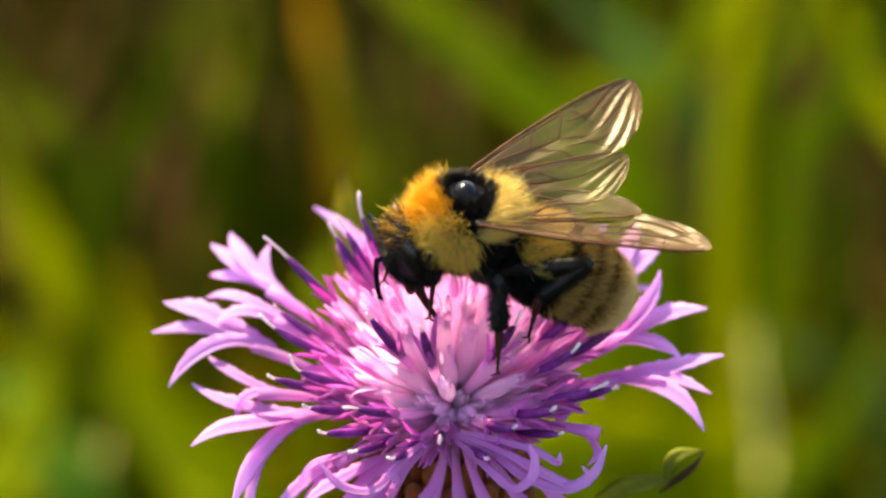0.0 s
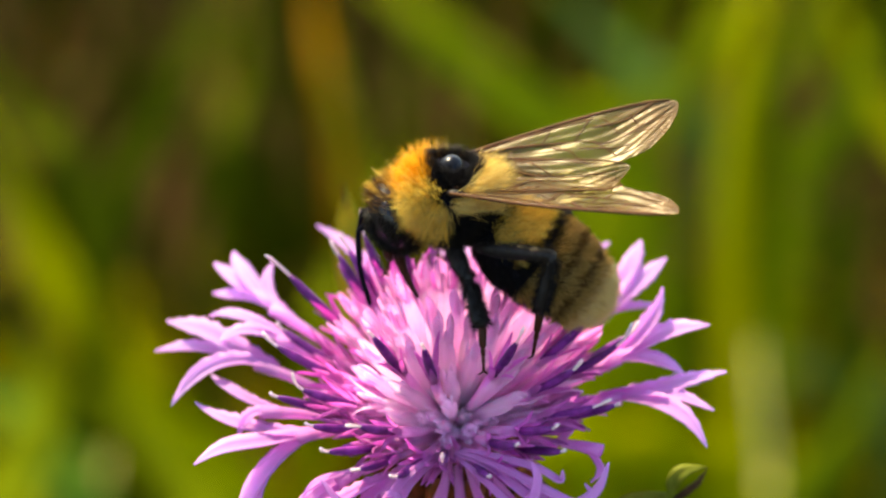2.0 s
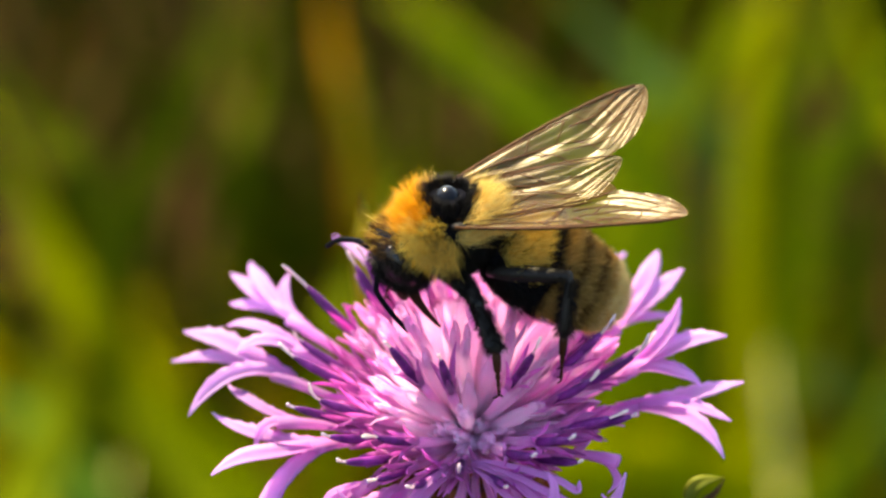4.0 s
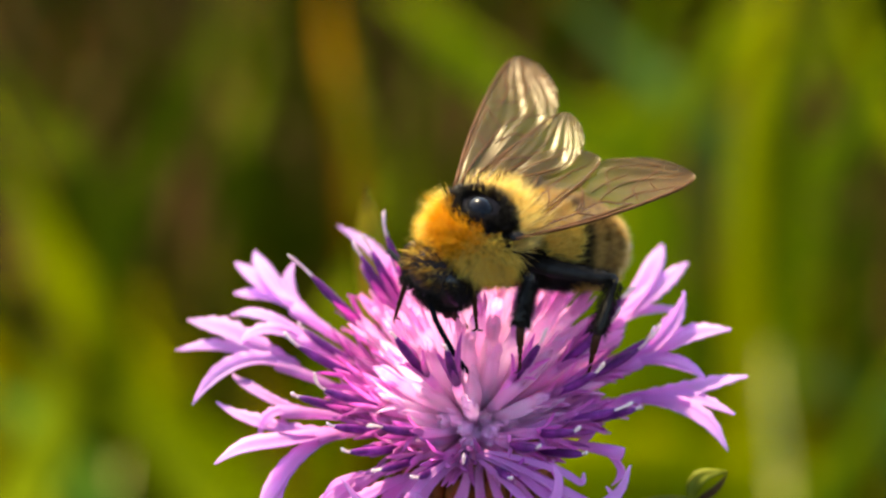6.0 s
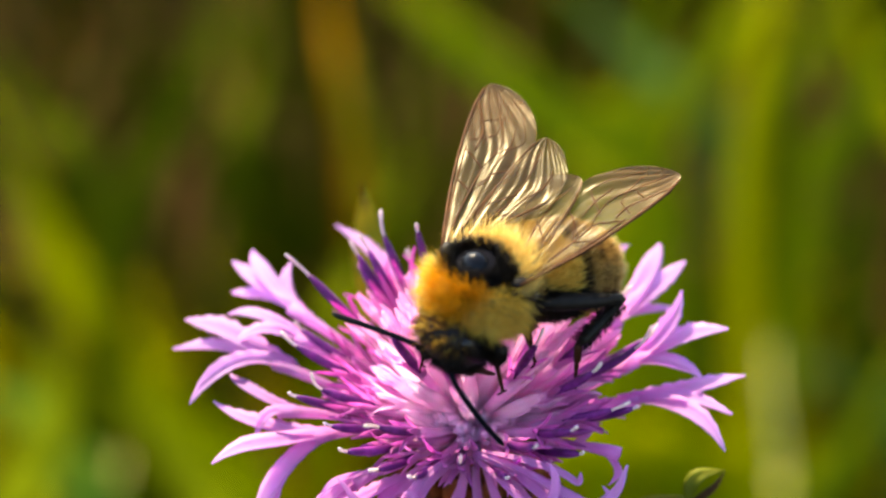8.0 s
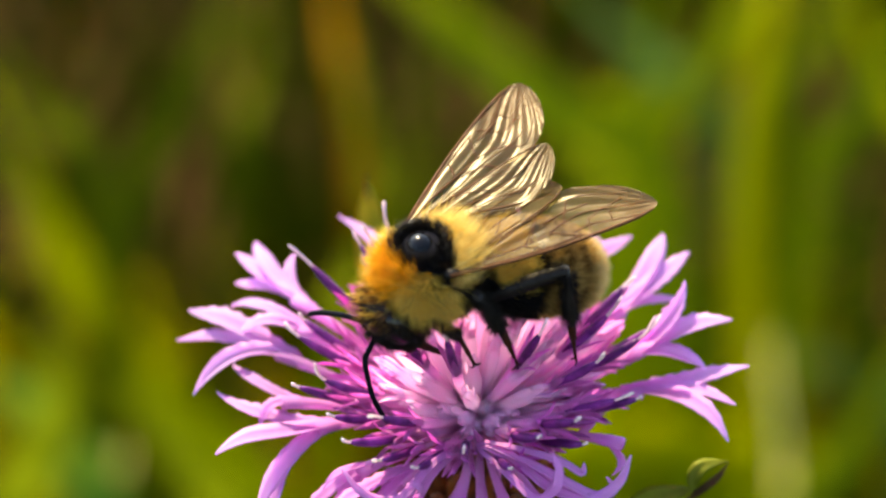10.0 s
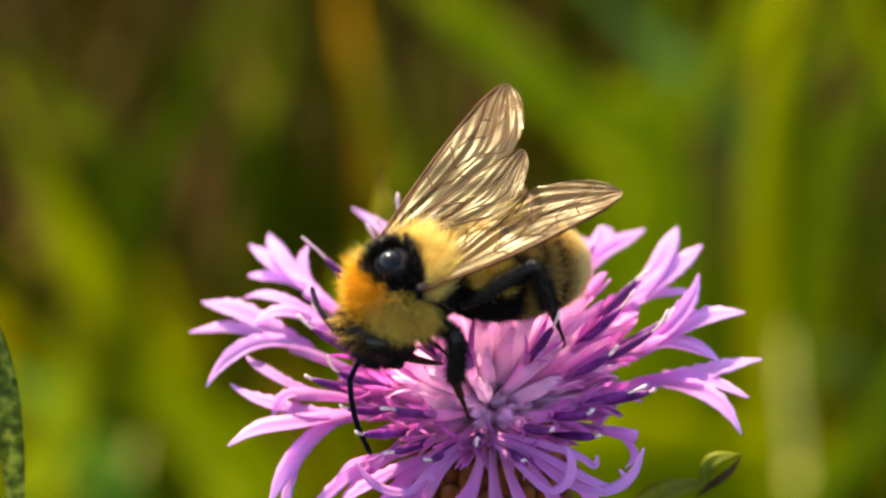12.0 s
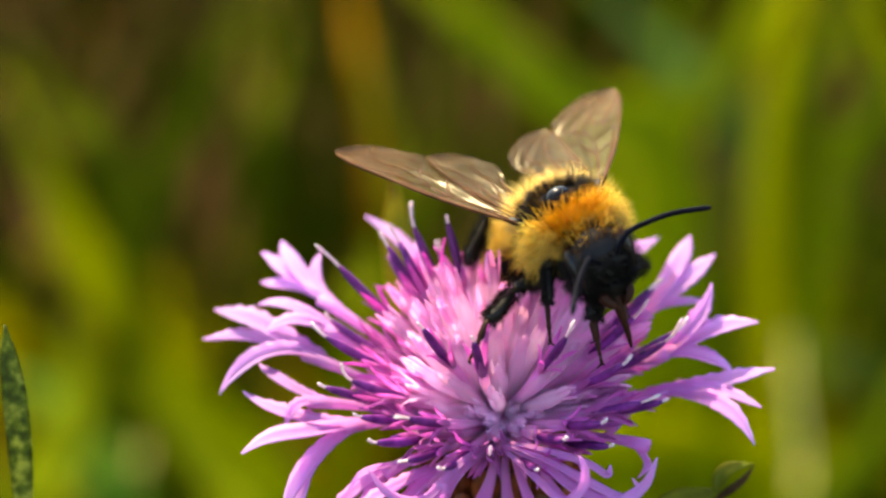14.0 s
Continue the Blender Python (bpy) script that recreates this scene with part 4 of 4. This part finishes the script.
def make_wings(bee):
    wings = {}
    for side in (1, -1):
        m, v = wing_shapes(12.8, 4.25, side, True)
        w = part("forewing", m, MEMBRANE, bee, "smoky translucent brown wing")
        part("vein", v, VEIN, w, "brown wing veins")
        m, v = wing_shapes(9.6, 3.5, side, False)
        h = part("hindwing", m, MEMBRANE, w)
        h.matrix_basis = pose(-0.2 * MM, -0.7 * side * MM, -0.12 * MM, 0, 0, -20 * side)
        s = Shape()
        ellipsoid(s, (0.2, 0, 0.05), (0.5, 0.36, 0.24), 14, 10)
        part("wing_root", s, CHITIN_DULL, w)
        hv = part("vein", v, VEIN, w)
        hv.matrix_basis = h.matrix_basis.copy()
        wings[side] = w
    return wings


def make_legs(bee):
    legs = {}
    rnd = np.random.RandomState(8)
    for which in ("fore", "middle", "hind"):
        a, b, c = BONES[which]
        wide = {"fore": 0.66, "middle": 1.05, "hind": 1.05}[which]
        for side in (1, -1):
            # each piece runs along +x from its joint
            s = Shape()
            tube(s, [Vector((x * a, 0, 0)) for x in (-0.05, 0.1, 0.3, 0.55, 0.8, 1.0)], [0.3 * wide, 0.42 * wide, 0.50 * wide, 0.46 * wide, 0.38 * wide, 0.3 * wide], 10)
            leg = part("leg", s, CHITIN_DULL, bee, "black hairy leg")
            s = Shape()
            tube(s, [Vector((x * b, 0, 0)) for x in (-0.04, 0.1, 0.3, 0.6, 0.85, 1.0)], [0.26 * wide, 0.33 * wide, 0.40 * wide, 0.50 * wide, 0.54 * wide, 0.34 * wide], 10, flat=0.62)
            shin = part("shin", s, CHITIN_DULL, leg)
            s = Shape()
            tube(s, [Vector((x * c, 0, 0)) for x in (0, 0.08, 0.40, 0.46, 0.50, 0.60, 0.64, 0.74, 0.78, 0.88, 0.95)],
                 [0.20 * wide, 0.25 * wide, 0.20 * wide, 0.12, 0.15, 0.13, 0.09, 0.12, 0.08, 0.10, 0.08], 8)
            for k in (-1, 1):
                tube(s, bezier((0.93 * c, 0, 0), (c, 0.18 * k, 0.05), (c * 1.02, 0.32 * k, -0.22), 5), [0.07, 0.07, 0.06, 0.05, 0.02], 5)
            foot = part("foot", s, CHITIN_RED, leg, "reddish brown foot with claws")
            for host, ln, r0, n in ((leg, a, 0.42 * wide, 700), (shin, b, 0.44 * wide, 900)):
                ang, xs = rnd.uniform(0, 6.283, n), rnd.uniform(0.03, 0.97, n)
                nor = np.stack([np.zeros(n), np.cos(ang), np.sin(ang)], 1)
                pts = nor * r0 * 0.8 + np.stack([xs * ln, np.zeros(n), np.zeros(n)], 1)
                part("leg_fur", hairs(list(pts), list(nor), (0.7, 0, 0), 0.34 if which == "fore" else 0.48, 0.016, rnd), HAIR_BLACK, host)
            legs[which, side] = (leg, shin, foot)
    return legs


def aim(p, way, up):
    """A pose at p with its x axis along way and z near up."""
    x = Vector(way).normalized()
    y = Vector(up).cross(x).normalized()
    z = x.cross(y)
    m = Matrix((x, y, z)).transposed().to_4x4()
    m.translation = Vector(p)
    return m


def metres(m):
    m = m.copy()
    m.translation = m.translation * MM
    return m


def leg_poses(which, side, foot, out_bias=1.0):
    """Two-bone reach from the hip to a foot in the bee's space: thigh, shin and foot poses (the last two in the thigh's space)."""
    a, b, c = BONES[which]
    hip = Vector((HIPS[which][0], HIPS[which][1] * side, HIPS[which][2]))
    foot = Vector(foot)
    out = Vector(({"fore": 0.45, "middle": -0.4, "hind": -0.9}[which], 1.0 * side * out_bias, 0))
    stretch = max(0.0, min(1.0, (foot.z - hip.z + 3.0) / 2.0))   # a raised leg is held out straight
    ankle = foot + (Vector((0, 0, 1)) * 0.85 * (1 - stretch) - (foot - hip).normalized() * 0.4 + out * (0.25 if which == "hind" else 0.05)).normalized() * c * 0.9
    d = ankle - hip
    dist = min(max(d.length, abs(a - b) + 0.3), (a + b) * 0.985)
    ankle = hip + d.normalized() * dist
    cosk = (a * a + dist * dist - b * b) / (2 * a * dist)
    k = math.acos(max(-1, min(1, cosk)))
    axis = d.normalized()
    pole = Vector((-1.0, 0.6 * side, 0.15)) if which == "hind" else Vector((0, 0, 1)) + out.normalized() * 0.9
    pole = (pole - axis * pole.dot(axis)).normalized()
    knee = hip + axis * (a * math.cos(k)) + pole * (a * math.sin(k))
    thigh = aim(hip, knee - hip, pole)
    inv = thigh.inverted()
    shin = aim(knee, ankle - knee, pole)
    toe = aim(ankle, foot - ankle if (foot - ankle).length > 0.3 else Vector((0, 0, -1)), pole)
    return thigh, inv @ shin, inv @ toe


def wing_pose(side, sweep, lift, twist):
    """sweep: degrees out from straight back; lift: degrees up; twist: the front edge's turn downwards."""
    s, e = radians(sweep), radians(lift)
    way = Vector((-math.cos(s) * math.cos(e), math.sin(s) * math.cos(e) * side, math.sin(e)))
    front = Vector((math.sin(s), math.cos(s) * side, 0))
    front = (front - way * front.dot(way)).normalized()
    normal = way.cross(front) * side
    y, z = front * side, normal
    t = radians(twist) * side
    y, z = y * math.cos(t) - z * math.sin(t), y * math.sin(t) + z * math.cos(t)
    m = Matrix((way, y, way.cross(y))).transposed().to_4x4()
    m.translation = Vector((WING_AT[0], WING_AT[1] * side, WING_AT[2]))
    return m


def smooth(rows, t):
    """The values of rows (time, values...) at t, gliding from row to row."""
    if t <= rows[0][0]:
        return rows[0][1:]
    for i in range(len(rows) - 1):
        a, b = rows[i], rows[i + 1]
        if t <= b[0]:
            p, q = rows[max(i - 1, 0)], rows[min(i + 2, len(rows) - 1)]
            h = b[0] - a[0]
            s = (t - a[0]) / h
            out = []
            for k in range(1, len(a)):
                m0 = (b[k] - p[k]) / max(b[0] - p[0], 1e-6) * h if i else 0.0
                m1 = (q[k] - a[k]) / max(q[0] - a[0], 1e-6) * h if i + 2 < len(rows) else 0.0
                lo, hi = -3 * abs(b[k] - a[k]), 3 * abs(b[k] - a[k])
                m0, m1 = max(lo, min(hi, m0)), max(lo, min(hi, m1))
                out.append((2 * s ** 3 - 3 * s * s + 1) * a[k] + (s ** 3 - 2 * s * s + s) * m0 + (-2 * s ** 3 + 3 * s * s) * b[k] + (s ** 3 - s * s) * m1)
            return out
    return rows[-1][1:]


BEE = thing("bumblebee", Matrix.Identity(4), "furry orange, yellow and black bumblebee feeding on the flower", "bumblebee")
HEAD, FEELERS = make_body(BEE)
WINGS = make_wings(BEE)
LEGS = make_legs(BEE)
make_ground()
make_meadow()
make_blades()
PLANT, SIDE_LEAF = make_flower()


def motions():
    # the bee: seconds, place from the flower's middle (millimetres), lean to its left, nose down, heading
    body = [
        (0, 0.58, -2.33, 10.22, -1.11, -6.81, 187.89),
        (0.5, 0.34, -0.06, 11.45, 2.71, -13.81, 174.76),
        (1, -0.15, -0.11, 11.2, 2.78, -13.09, 170.48),
        (1.5, -1.2, 0.06, 11.38, 2.68, -8.86, 170.5),
        (2, -0.52, 0.21, 11.51, 4.51, -8.55, 171.67),
        (2.5, 0.14, -0.02, 11.23, 0.03, -12.34, 174.76),
        (3, -0.8, -0.01, 11.09, 1.71, -3.89, 173.93),
        (5.5, -1.34, -1.88, 10.31, -4.25, 0.19, 197.87),
        (6, 0.51, -1.62, 10.52, -7.92, 2.58, 216.56),
        (6.5, -0.37, -3.96, 9.61, -2.41, 8.63, 226.58),
        (7, 1.89, -5.08, 9.32, -2.17, 10.93, 234.39),
        (7.5, 0.86, -5.82, 9.07, -0.61, 13.25, 231.47),
        (8, 0.56, -6.01, 9.0, -1.97, 12.24, 227.72),
        (10.5, -3.31, -4.63, 9.08, -4.79, 12.63, 200.88),
        (11, -4.33, -4.76, 8.78, 1.79, 18.43, 206.09),
        (11.5, -4.59, -5.87, 7.83, -0.95, 23.65, 200.69),
        (12, -4.53, -5.59, 8.21, -2.44, 20.99, 205.49),
        (12.5, -3.3, -5.32, 8.65, -4.36, 15.98, 212.57),
        (13, -0.33, -3.1, 9.64, 3.0, 1.0, 240.0),
        (13.5, 0.36, 0.33, 10.82, 6.69, -14.82, 265.22),
        (14, 4.3, -0.63, 9.55, 13.78, -11.72, 294.28),
    ]
    # the flower sways: seconds, to the right, downwards (millimetres), lean to the right (degrees)
    sway = [
        (0, 0.0, 0.0, 0.0),
        (0.5, -0.116, -0.05, -0.246),
        (1, -0.033, 0.216, -0.308),
        (1.5, -0.232, -0.033, -0.37),
        (2, -0.1, 0.133, -0.308),
        (2.5, -0.033, 0.133, -0.37),
        (3, 0.066, 0.116, -0.678),
        (5.5, 0.166, 0.133, -0.123),
        (6, 0.365, -0.265, 0.123),
        (6.5, -0.232, 0.348, 0.0),
        (7, 0.697, 0.017, 0.0),
        (7.5, 0.149, -0.199, 0.123),
        (8, 0.199, 0.166, 0.123),
        (10.5, 0.249, -0.066, 0.0),
        (11, 0.299, -0.017, 0.0),
        (11.5, 0.365, 0.199, 0.062),
        (12, 0.249, -0.199, 0.0),
        (12.5, 0.398, 0.033, 0.123),
        (13, 0.564, -0.1, 0.123),
        (13.5, 0.481, -0.564, -0.37),
        (14, 0.697, 0.199, 0.185),
    ]
    # the leaf beside the head sways a little more than the flower: seconds, to the right (millimetres)
    nod = [(0, -0.95), (8.2, -0.95), (10, -0.6), (10.5, -0.15), (11, 0.15), (11.5, 0.25), (12, 0.35), (13.5, 0.3), (14, 0.1)]
    walk(SIDE_LEAF, [(t, pose(x * MM, 0, 0)) for t, x in nod])
    # the wings: seconds, then sweep, lift and twist of its left wing and of its right wing
    wing = [
        (0, 16, 2, 6, 33, 17, 22),
        (0.5, 22, 5, 6, 31, 10, 22),
        (1, 19, 7, 6, 29, 12, 22),
        (1.5, 11, 3, 6, 23, 14, 22),
        (2, 10, 9, 6, 19, 21, 22),
        (2.5, 7, 11, 6, 22, 22, 22),
        (3, 7, 8, 6, 29, 17, 22),
        (5.5, 6, 2, 3, 20, 21, 12),
        (6, 4, -2, 0, 39, 7, 6),
        (6.5, 0, -2, 0, 41, 4, 4),
        (7, 1, -5, 0, 36, 10, 4),
        (7.5, 3, 0, 0, 29, 11, 4),
        (8, 7, -2, 0, 30, 10, 4),
        (10.5, 1, -7, 0, 34, 4, 8),
        (11, -5, -11, 0, 25, 5, 8),
        (11.5, -3, -8, 0, 28, 8, 8),
        (12, 1, -8, 0, 26, 6, 8),
        (12.5, -1, -6, 0, 41, 0, 4),
        (13, -3, -7, 2, 47, 5, 2),
        (13.5, 7, 6, 14, 39, 8, 14),
        (14, 34, 3, 0, 32, 21, 16),
    ]
    # the head: seconds, nod (down), turn (to its left); then each feeler's turn out and droop
    nods = [
        (0, 28, 0, -50, 38, 82, -14),
        (0.5, 24, 0, -50, 46, 38, 34),
        (1, 24, 0, -46, 34, 38, 30),
        (1.5, 24, 0, -50, 22, 50, 18),
        (2, 26, 0, -26, 46, 50, 22),
        (2.5, 26, 0, -50, 26, 50, 22),
        (3, 30, 0, 22, 66, 46, -18),
        (5.5, 30, 0, 22, 58, 70, -10),
        (6, 30, 0, 58, 50, 98, 2),
        (6.5, 32, 0, 90, 50, 42, 30),
        (7, 34, 0, 58, 50, 86, 18),
        (7.5, 36, 0, 34, 50, 94, -50),
        (8, 34, 0, 50, 30, 82, -50),
        (10.5, 36, 0, -6, 26, 62, -10),
        (11, 36, 0, -22, 38, 78, -2),
        (11.5, 36, 0, -26, 14, 86, -14),
        (12, 36, 0, 14, 10, 94, -26),
        (12.5, 33, 0, 34, 18, 82, -46),
        (13, 6, 0, 90, -34, 98, -14),
        (13.5, -24, 0, 90, -14, 30, -2),
        (14, -6, 0, 70, -30, 42, -18),
    ]
    # where each foot stands, from the flower's middle: seconds and place
    feet = {
        ('fore', 1): [(0, -1.3, -4.7, 5.7), (0.5, -0.2, -2.3, 6.7), (1, 0.4, -4.4, 6.0), (1.5, -0.5, -3.5, 6.4), (2, 0.5, -0.9, 6.9), (2.5, -0.3, -3.5, 6.4), (3, 0.2, -3.3, 6.5), (5.5, 0.3, -4.1, 6.1), (6, 0.0, -4.3, 6.0), (6.5, 0.3, -6.1, 4.9), (7, 1.8, -6.8, 4.1), (7.5, 1.7, -7.3, 3.6), (8, 1.6, -7.3, 3.7), (10.5, -0.6, -6.5, 4.6), (11, -0.8, -6.2, 4.8), (11.5, -2.2, -6.7, 4.1), (12, -2.4, -6.4, 4.3), (12.5, -3.6, -6.6, 3.6), (13, 0.2, -5.5, 3.6), (13.5, -2.5, -5.9, 4.7), (14, 5.2, -3.9, 4.6)],
        ('fore', -1): [(0, -3.9, -0.4, 5.7), (0.5, -3.6, 2.2, 6.1), (1, -3.9, 2.5, 5.9), (1.5, -4.5, 2.5, 5.6), (2, -4.0, 2.5, 5.8), (2.5, -3.7, 2.5, 5.9), (3, -4.2, 2.5, 5.7), (5.5, -5.8, -0.4, 5.1), (6, -4.6, -2.3, 5.6), (6.5, -4.1, -6.2, 3.7), (7, -3.4, -5.9, 4.3), (7.5, -2.9, -6.2, 4.3), (8, -2.9, -5.9, 4.5), (10.5, -6.6, -2.9, 3.6), (11, -6.9, -3.5, 2.8), (11.5, -6.7, -4.0, 1.8), (12, -7.1, -3.9, 2.4), (12.5, -6.6, -4.1, 3.0), (13, -2.6, -5.5, 3.2), (13.5, -2.5, -4.8, 5.4), (14, 2.6, -5.2, 5.1)],
        ('middle', 1): [(0, 2.5, -7.1, 3.6), (0.5, 1.7, -7.2, 3.7), (1, 1.8, -7.0, 3.9), (1.5, 1.7, -7.2, 3.8), (2, 1.6, -6.9, 4.1), (2.5, 1.6, -6.8, 4.1), (3, 1.4, -6.7, 4.3), (5.5, 1.8, -7.4, 3.5), (6, 2.4, -6.1, 4.5), (6.5, 3.0, -5.5, 4.8), (7, 3.2, -5.7, 4.6), (7.5, 3.4, -5.7, 4.5), (8, 3.4, -5.6, 4.6), (10.5, 1.7, -6.6, 4.3), (11, 0.0, -6.4, 4.7), (11.5, -1.2, -8.5, 2.2), (12, -1.2, -8.7, 1.7), (12.5, -1.2, -8.9, 1.4), (13, -1.0, -8.8, 1.6), (13.5, 4.0, -4.8, 4.9), (14, 5.5, -5.0, 3.7)],
        ('middle', -1): [(0, -0.9, 2.2, 5.4), (0.5, -0.8, 4.2, 6.0), (1, -0.9, 4.3, 6.0), (1.5, -1.5, 4.3, 5.9), (2, -1.0, 4.4, 6.0), (2.5, -0.8, 4.4, 5.9), (3, -1.0, 4.4, 5.9), (5.5, -3.1, 2.7, 5.7), (6, -2.7, 2.5, 6.2), (6.5, -3.6, -0.3, 4.8), (7, -5.5, 1.9, 5.1), (7.5, -2.3, -2.3, 4.2), (8, -2.5, -2.3, 4.2), (10.5, -4.4, 0.3, 4.5), (11, -5.1, -0.2, 3.8), (11.5, -4.7, -0.9, 3.2), (12, -5.3, -0.6, 3.6), (12.5, -5.1, -0.6, 4.1), (13, -5.3, -4.4, 4.2), (13.5, -4.7, -0.3, 5.8), (14, -2.6, -7.3, 3.3)],
        ('hind', 1): [(0, 4.3, -4.9, 4.6), (0.5, 4.6, -4.7, 4.5), (1, 4.5, -4.6, 4.7), (1.5, 4.6, -4.6, 4.6), (2, 4.4, -4.8, 4.6), (2.5, 4.8, -4.8, 4.4), (3, 4.6, -4.8, 4.4), (5.5, 5.8, -5.3, 3.2), (6, 6.3, -4.7, 3.2), (6.5, 5.9, -5.0, 3.3), (7, 5.8, -5.3, 3.1), (7.5, 5.7, -5.5, 3.2), (8, 5.7, -5.4, 3.1), (10.5, 5.4, -4.7, 4.0), (11, 4.1, -5.0, 4.6), (11.5, 3.8, -5.3, 4.6), (12, 4.1, -5.1, 4.6), (12.5, 4.0, -5.5, 4.3), (13, 3.9, -6.4, 3.7), (13.5, 10.4, 3.3, 10.4), (14, 7.2, -0.3, 4.0)],
        ('hind', -1): [(0, 3.0, 1.9, 4.9), (0.5, 2.9, 3.3, 5.6), (1, 2.7, 3.0, 5.3), (1.5, 2.1, 3.1, 5.7), (2, 2.7, 3.2, 5.8), (2.5, 2.9, 3.5, 5.6), (3, 2.8, 3.3, 5.7), (5.5, 0.8, 3.2, 5.6), (6, 0.9, 4.1, 6.1), (6.5, -0.3, 1.9, 5.4), (7, 1.2, 0.9, 5.2), (7.5, 0.7, 0.2, 5.1), (8, 0.7, 0.0, 5.0), (10.5, -0.6, 0.9, 5.3), (11, -1.4, 0.7, 5.1), (11.5, -1.0, -0.4, 4.7), (12, -1.7, 0.2, 5.0), (12.5, -1.5, 0.8, 5.1), (13, -0.9, 2.3, 5.1), (13.5, -2.6, 2.7, 4.7), (14, -1.4, 4.9, 6.4)],
    }
    times = [i * 0.1 for i in range(141)]
    poses = {}
    for t in times:
        x, y, z, roll, nose, yaw = smooth(body, t)
        poses[t] = Matrix.Translation((x, y, z)) @ pose(0, 0, 0, roll, nose, yaw)
    steps = {t: Matrix.Translation((smooth(sway, t)[0], -0.469 * smooth(sway, t)[1], -0.883 * smooth(sway, t)[1])) for t in times}
    walk(PLANT, [(t, Matrix.Translation(FLOWER) @ metres(steps[t]) @ pose(0, 0, 0, 0, smooth(sway, t)[2], 0)) for t in times])
    walk(BEE, [(t, Matrix.Translation(FLOWER) @ metres(poses[t])) for t in times])
    for side, k in ((1, 0), (-1, 3)):
        walk(WINGS[side], [(t, metres(wing_pose(side, *smooth(wing, t)[k:k + 3]))) for t in times])
    walk(HEAD, [(t, Matrix.Translation(Vector(HEAD_AT) * MM) @ pose(0, 0, 0, 0, smooth(nods, t)[0], smooth(nods, t)[1])) for t in times])
    for side, k in ((1, 2), (-1, 4)):
        walk(FEELERS[side], [(t, Matrix.Translation(Vector((2.15, 0.45 * side, -0.7)) * MM) @ pose(0, 0, 0, 0, smooth(nods, t)[k + 1], side * smooth(nods, t)[k])) for t in times])
    for key, rows in feet.items():
        made = [leg_poses(key[0], key[1], poses[t].inverted() @ steps[t] @ Vector(smooth(rows, t))) for t in times]
        for piece, k in zip(LEGS[key], range(3)):
            walk(piece, [(t, metres(m[k])) for t, m in zip(times, made)])


motions()
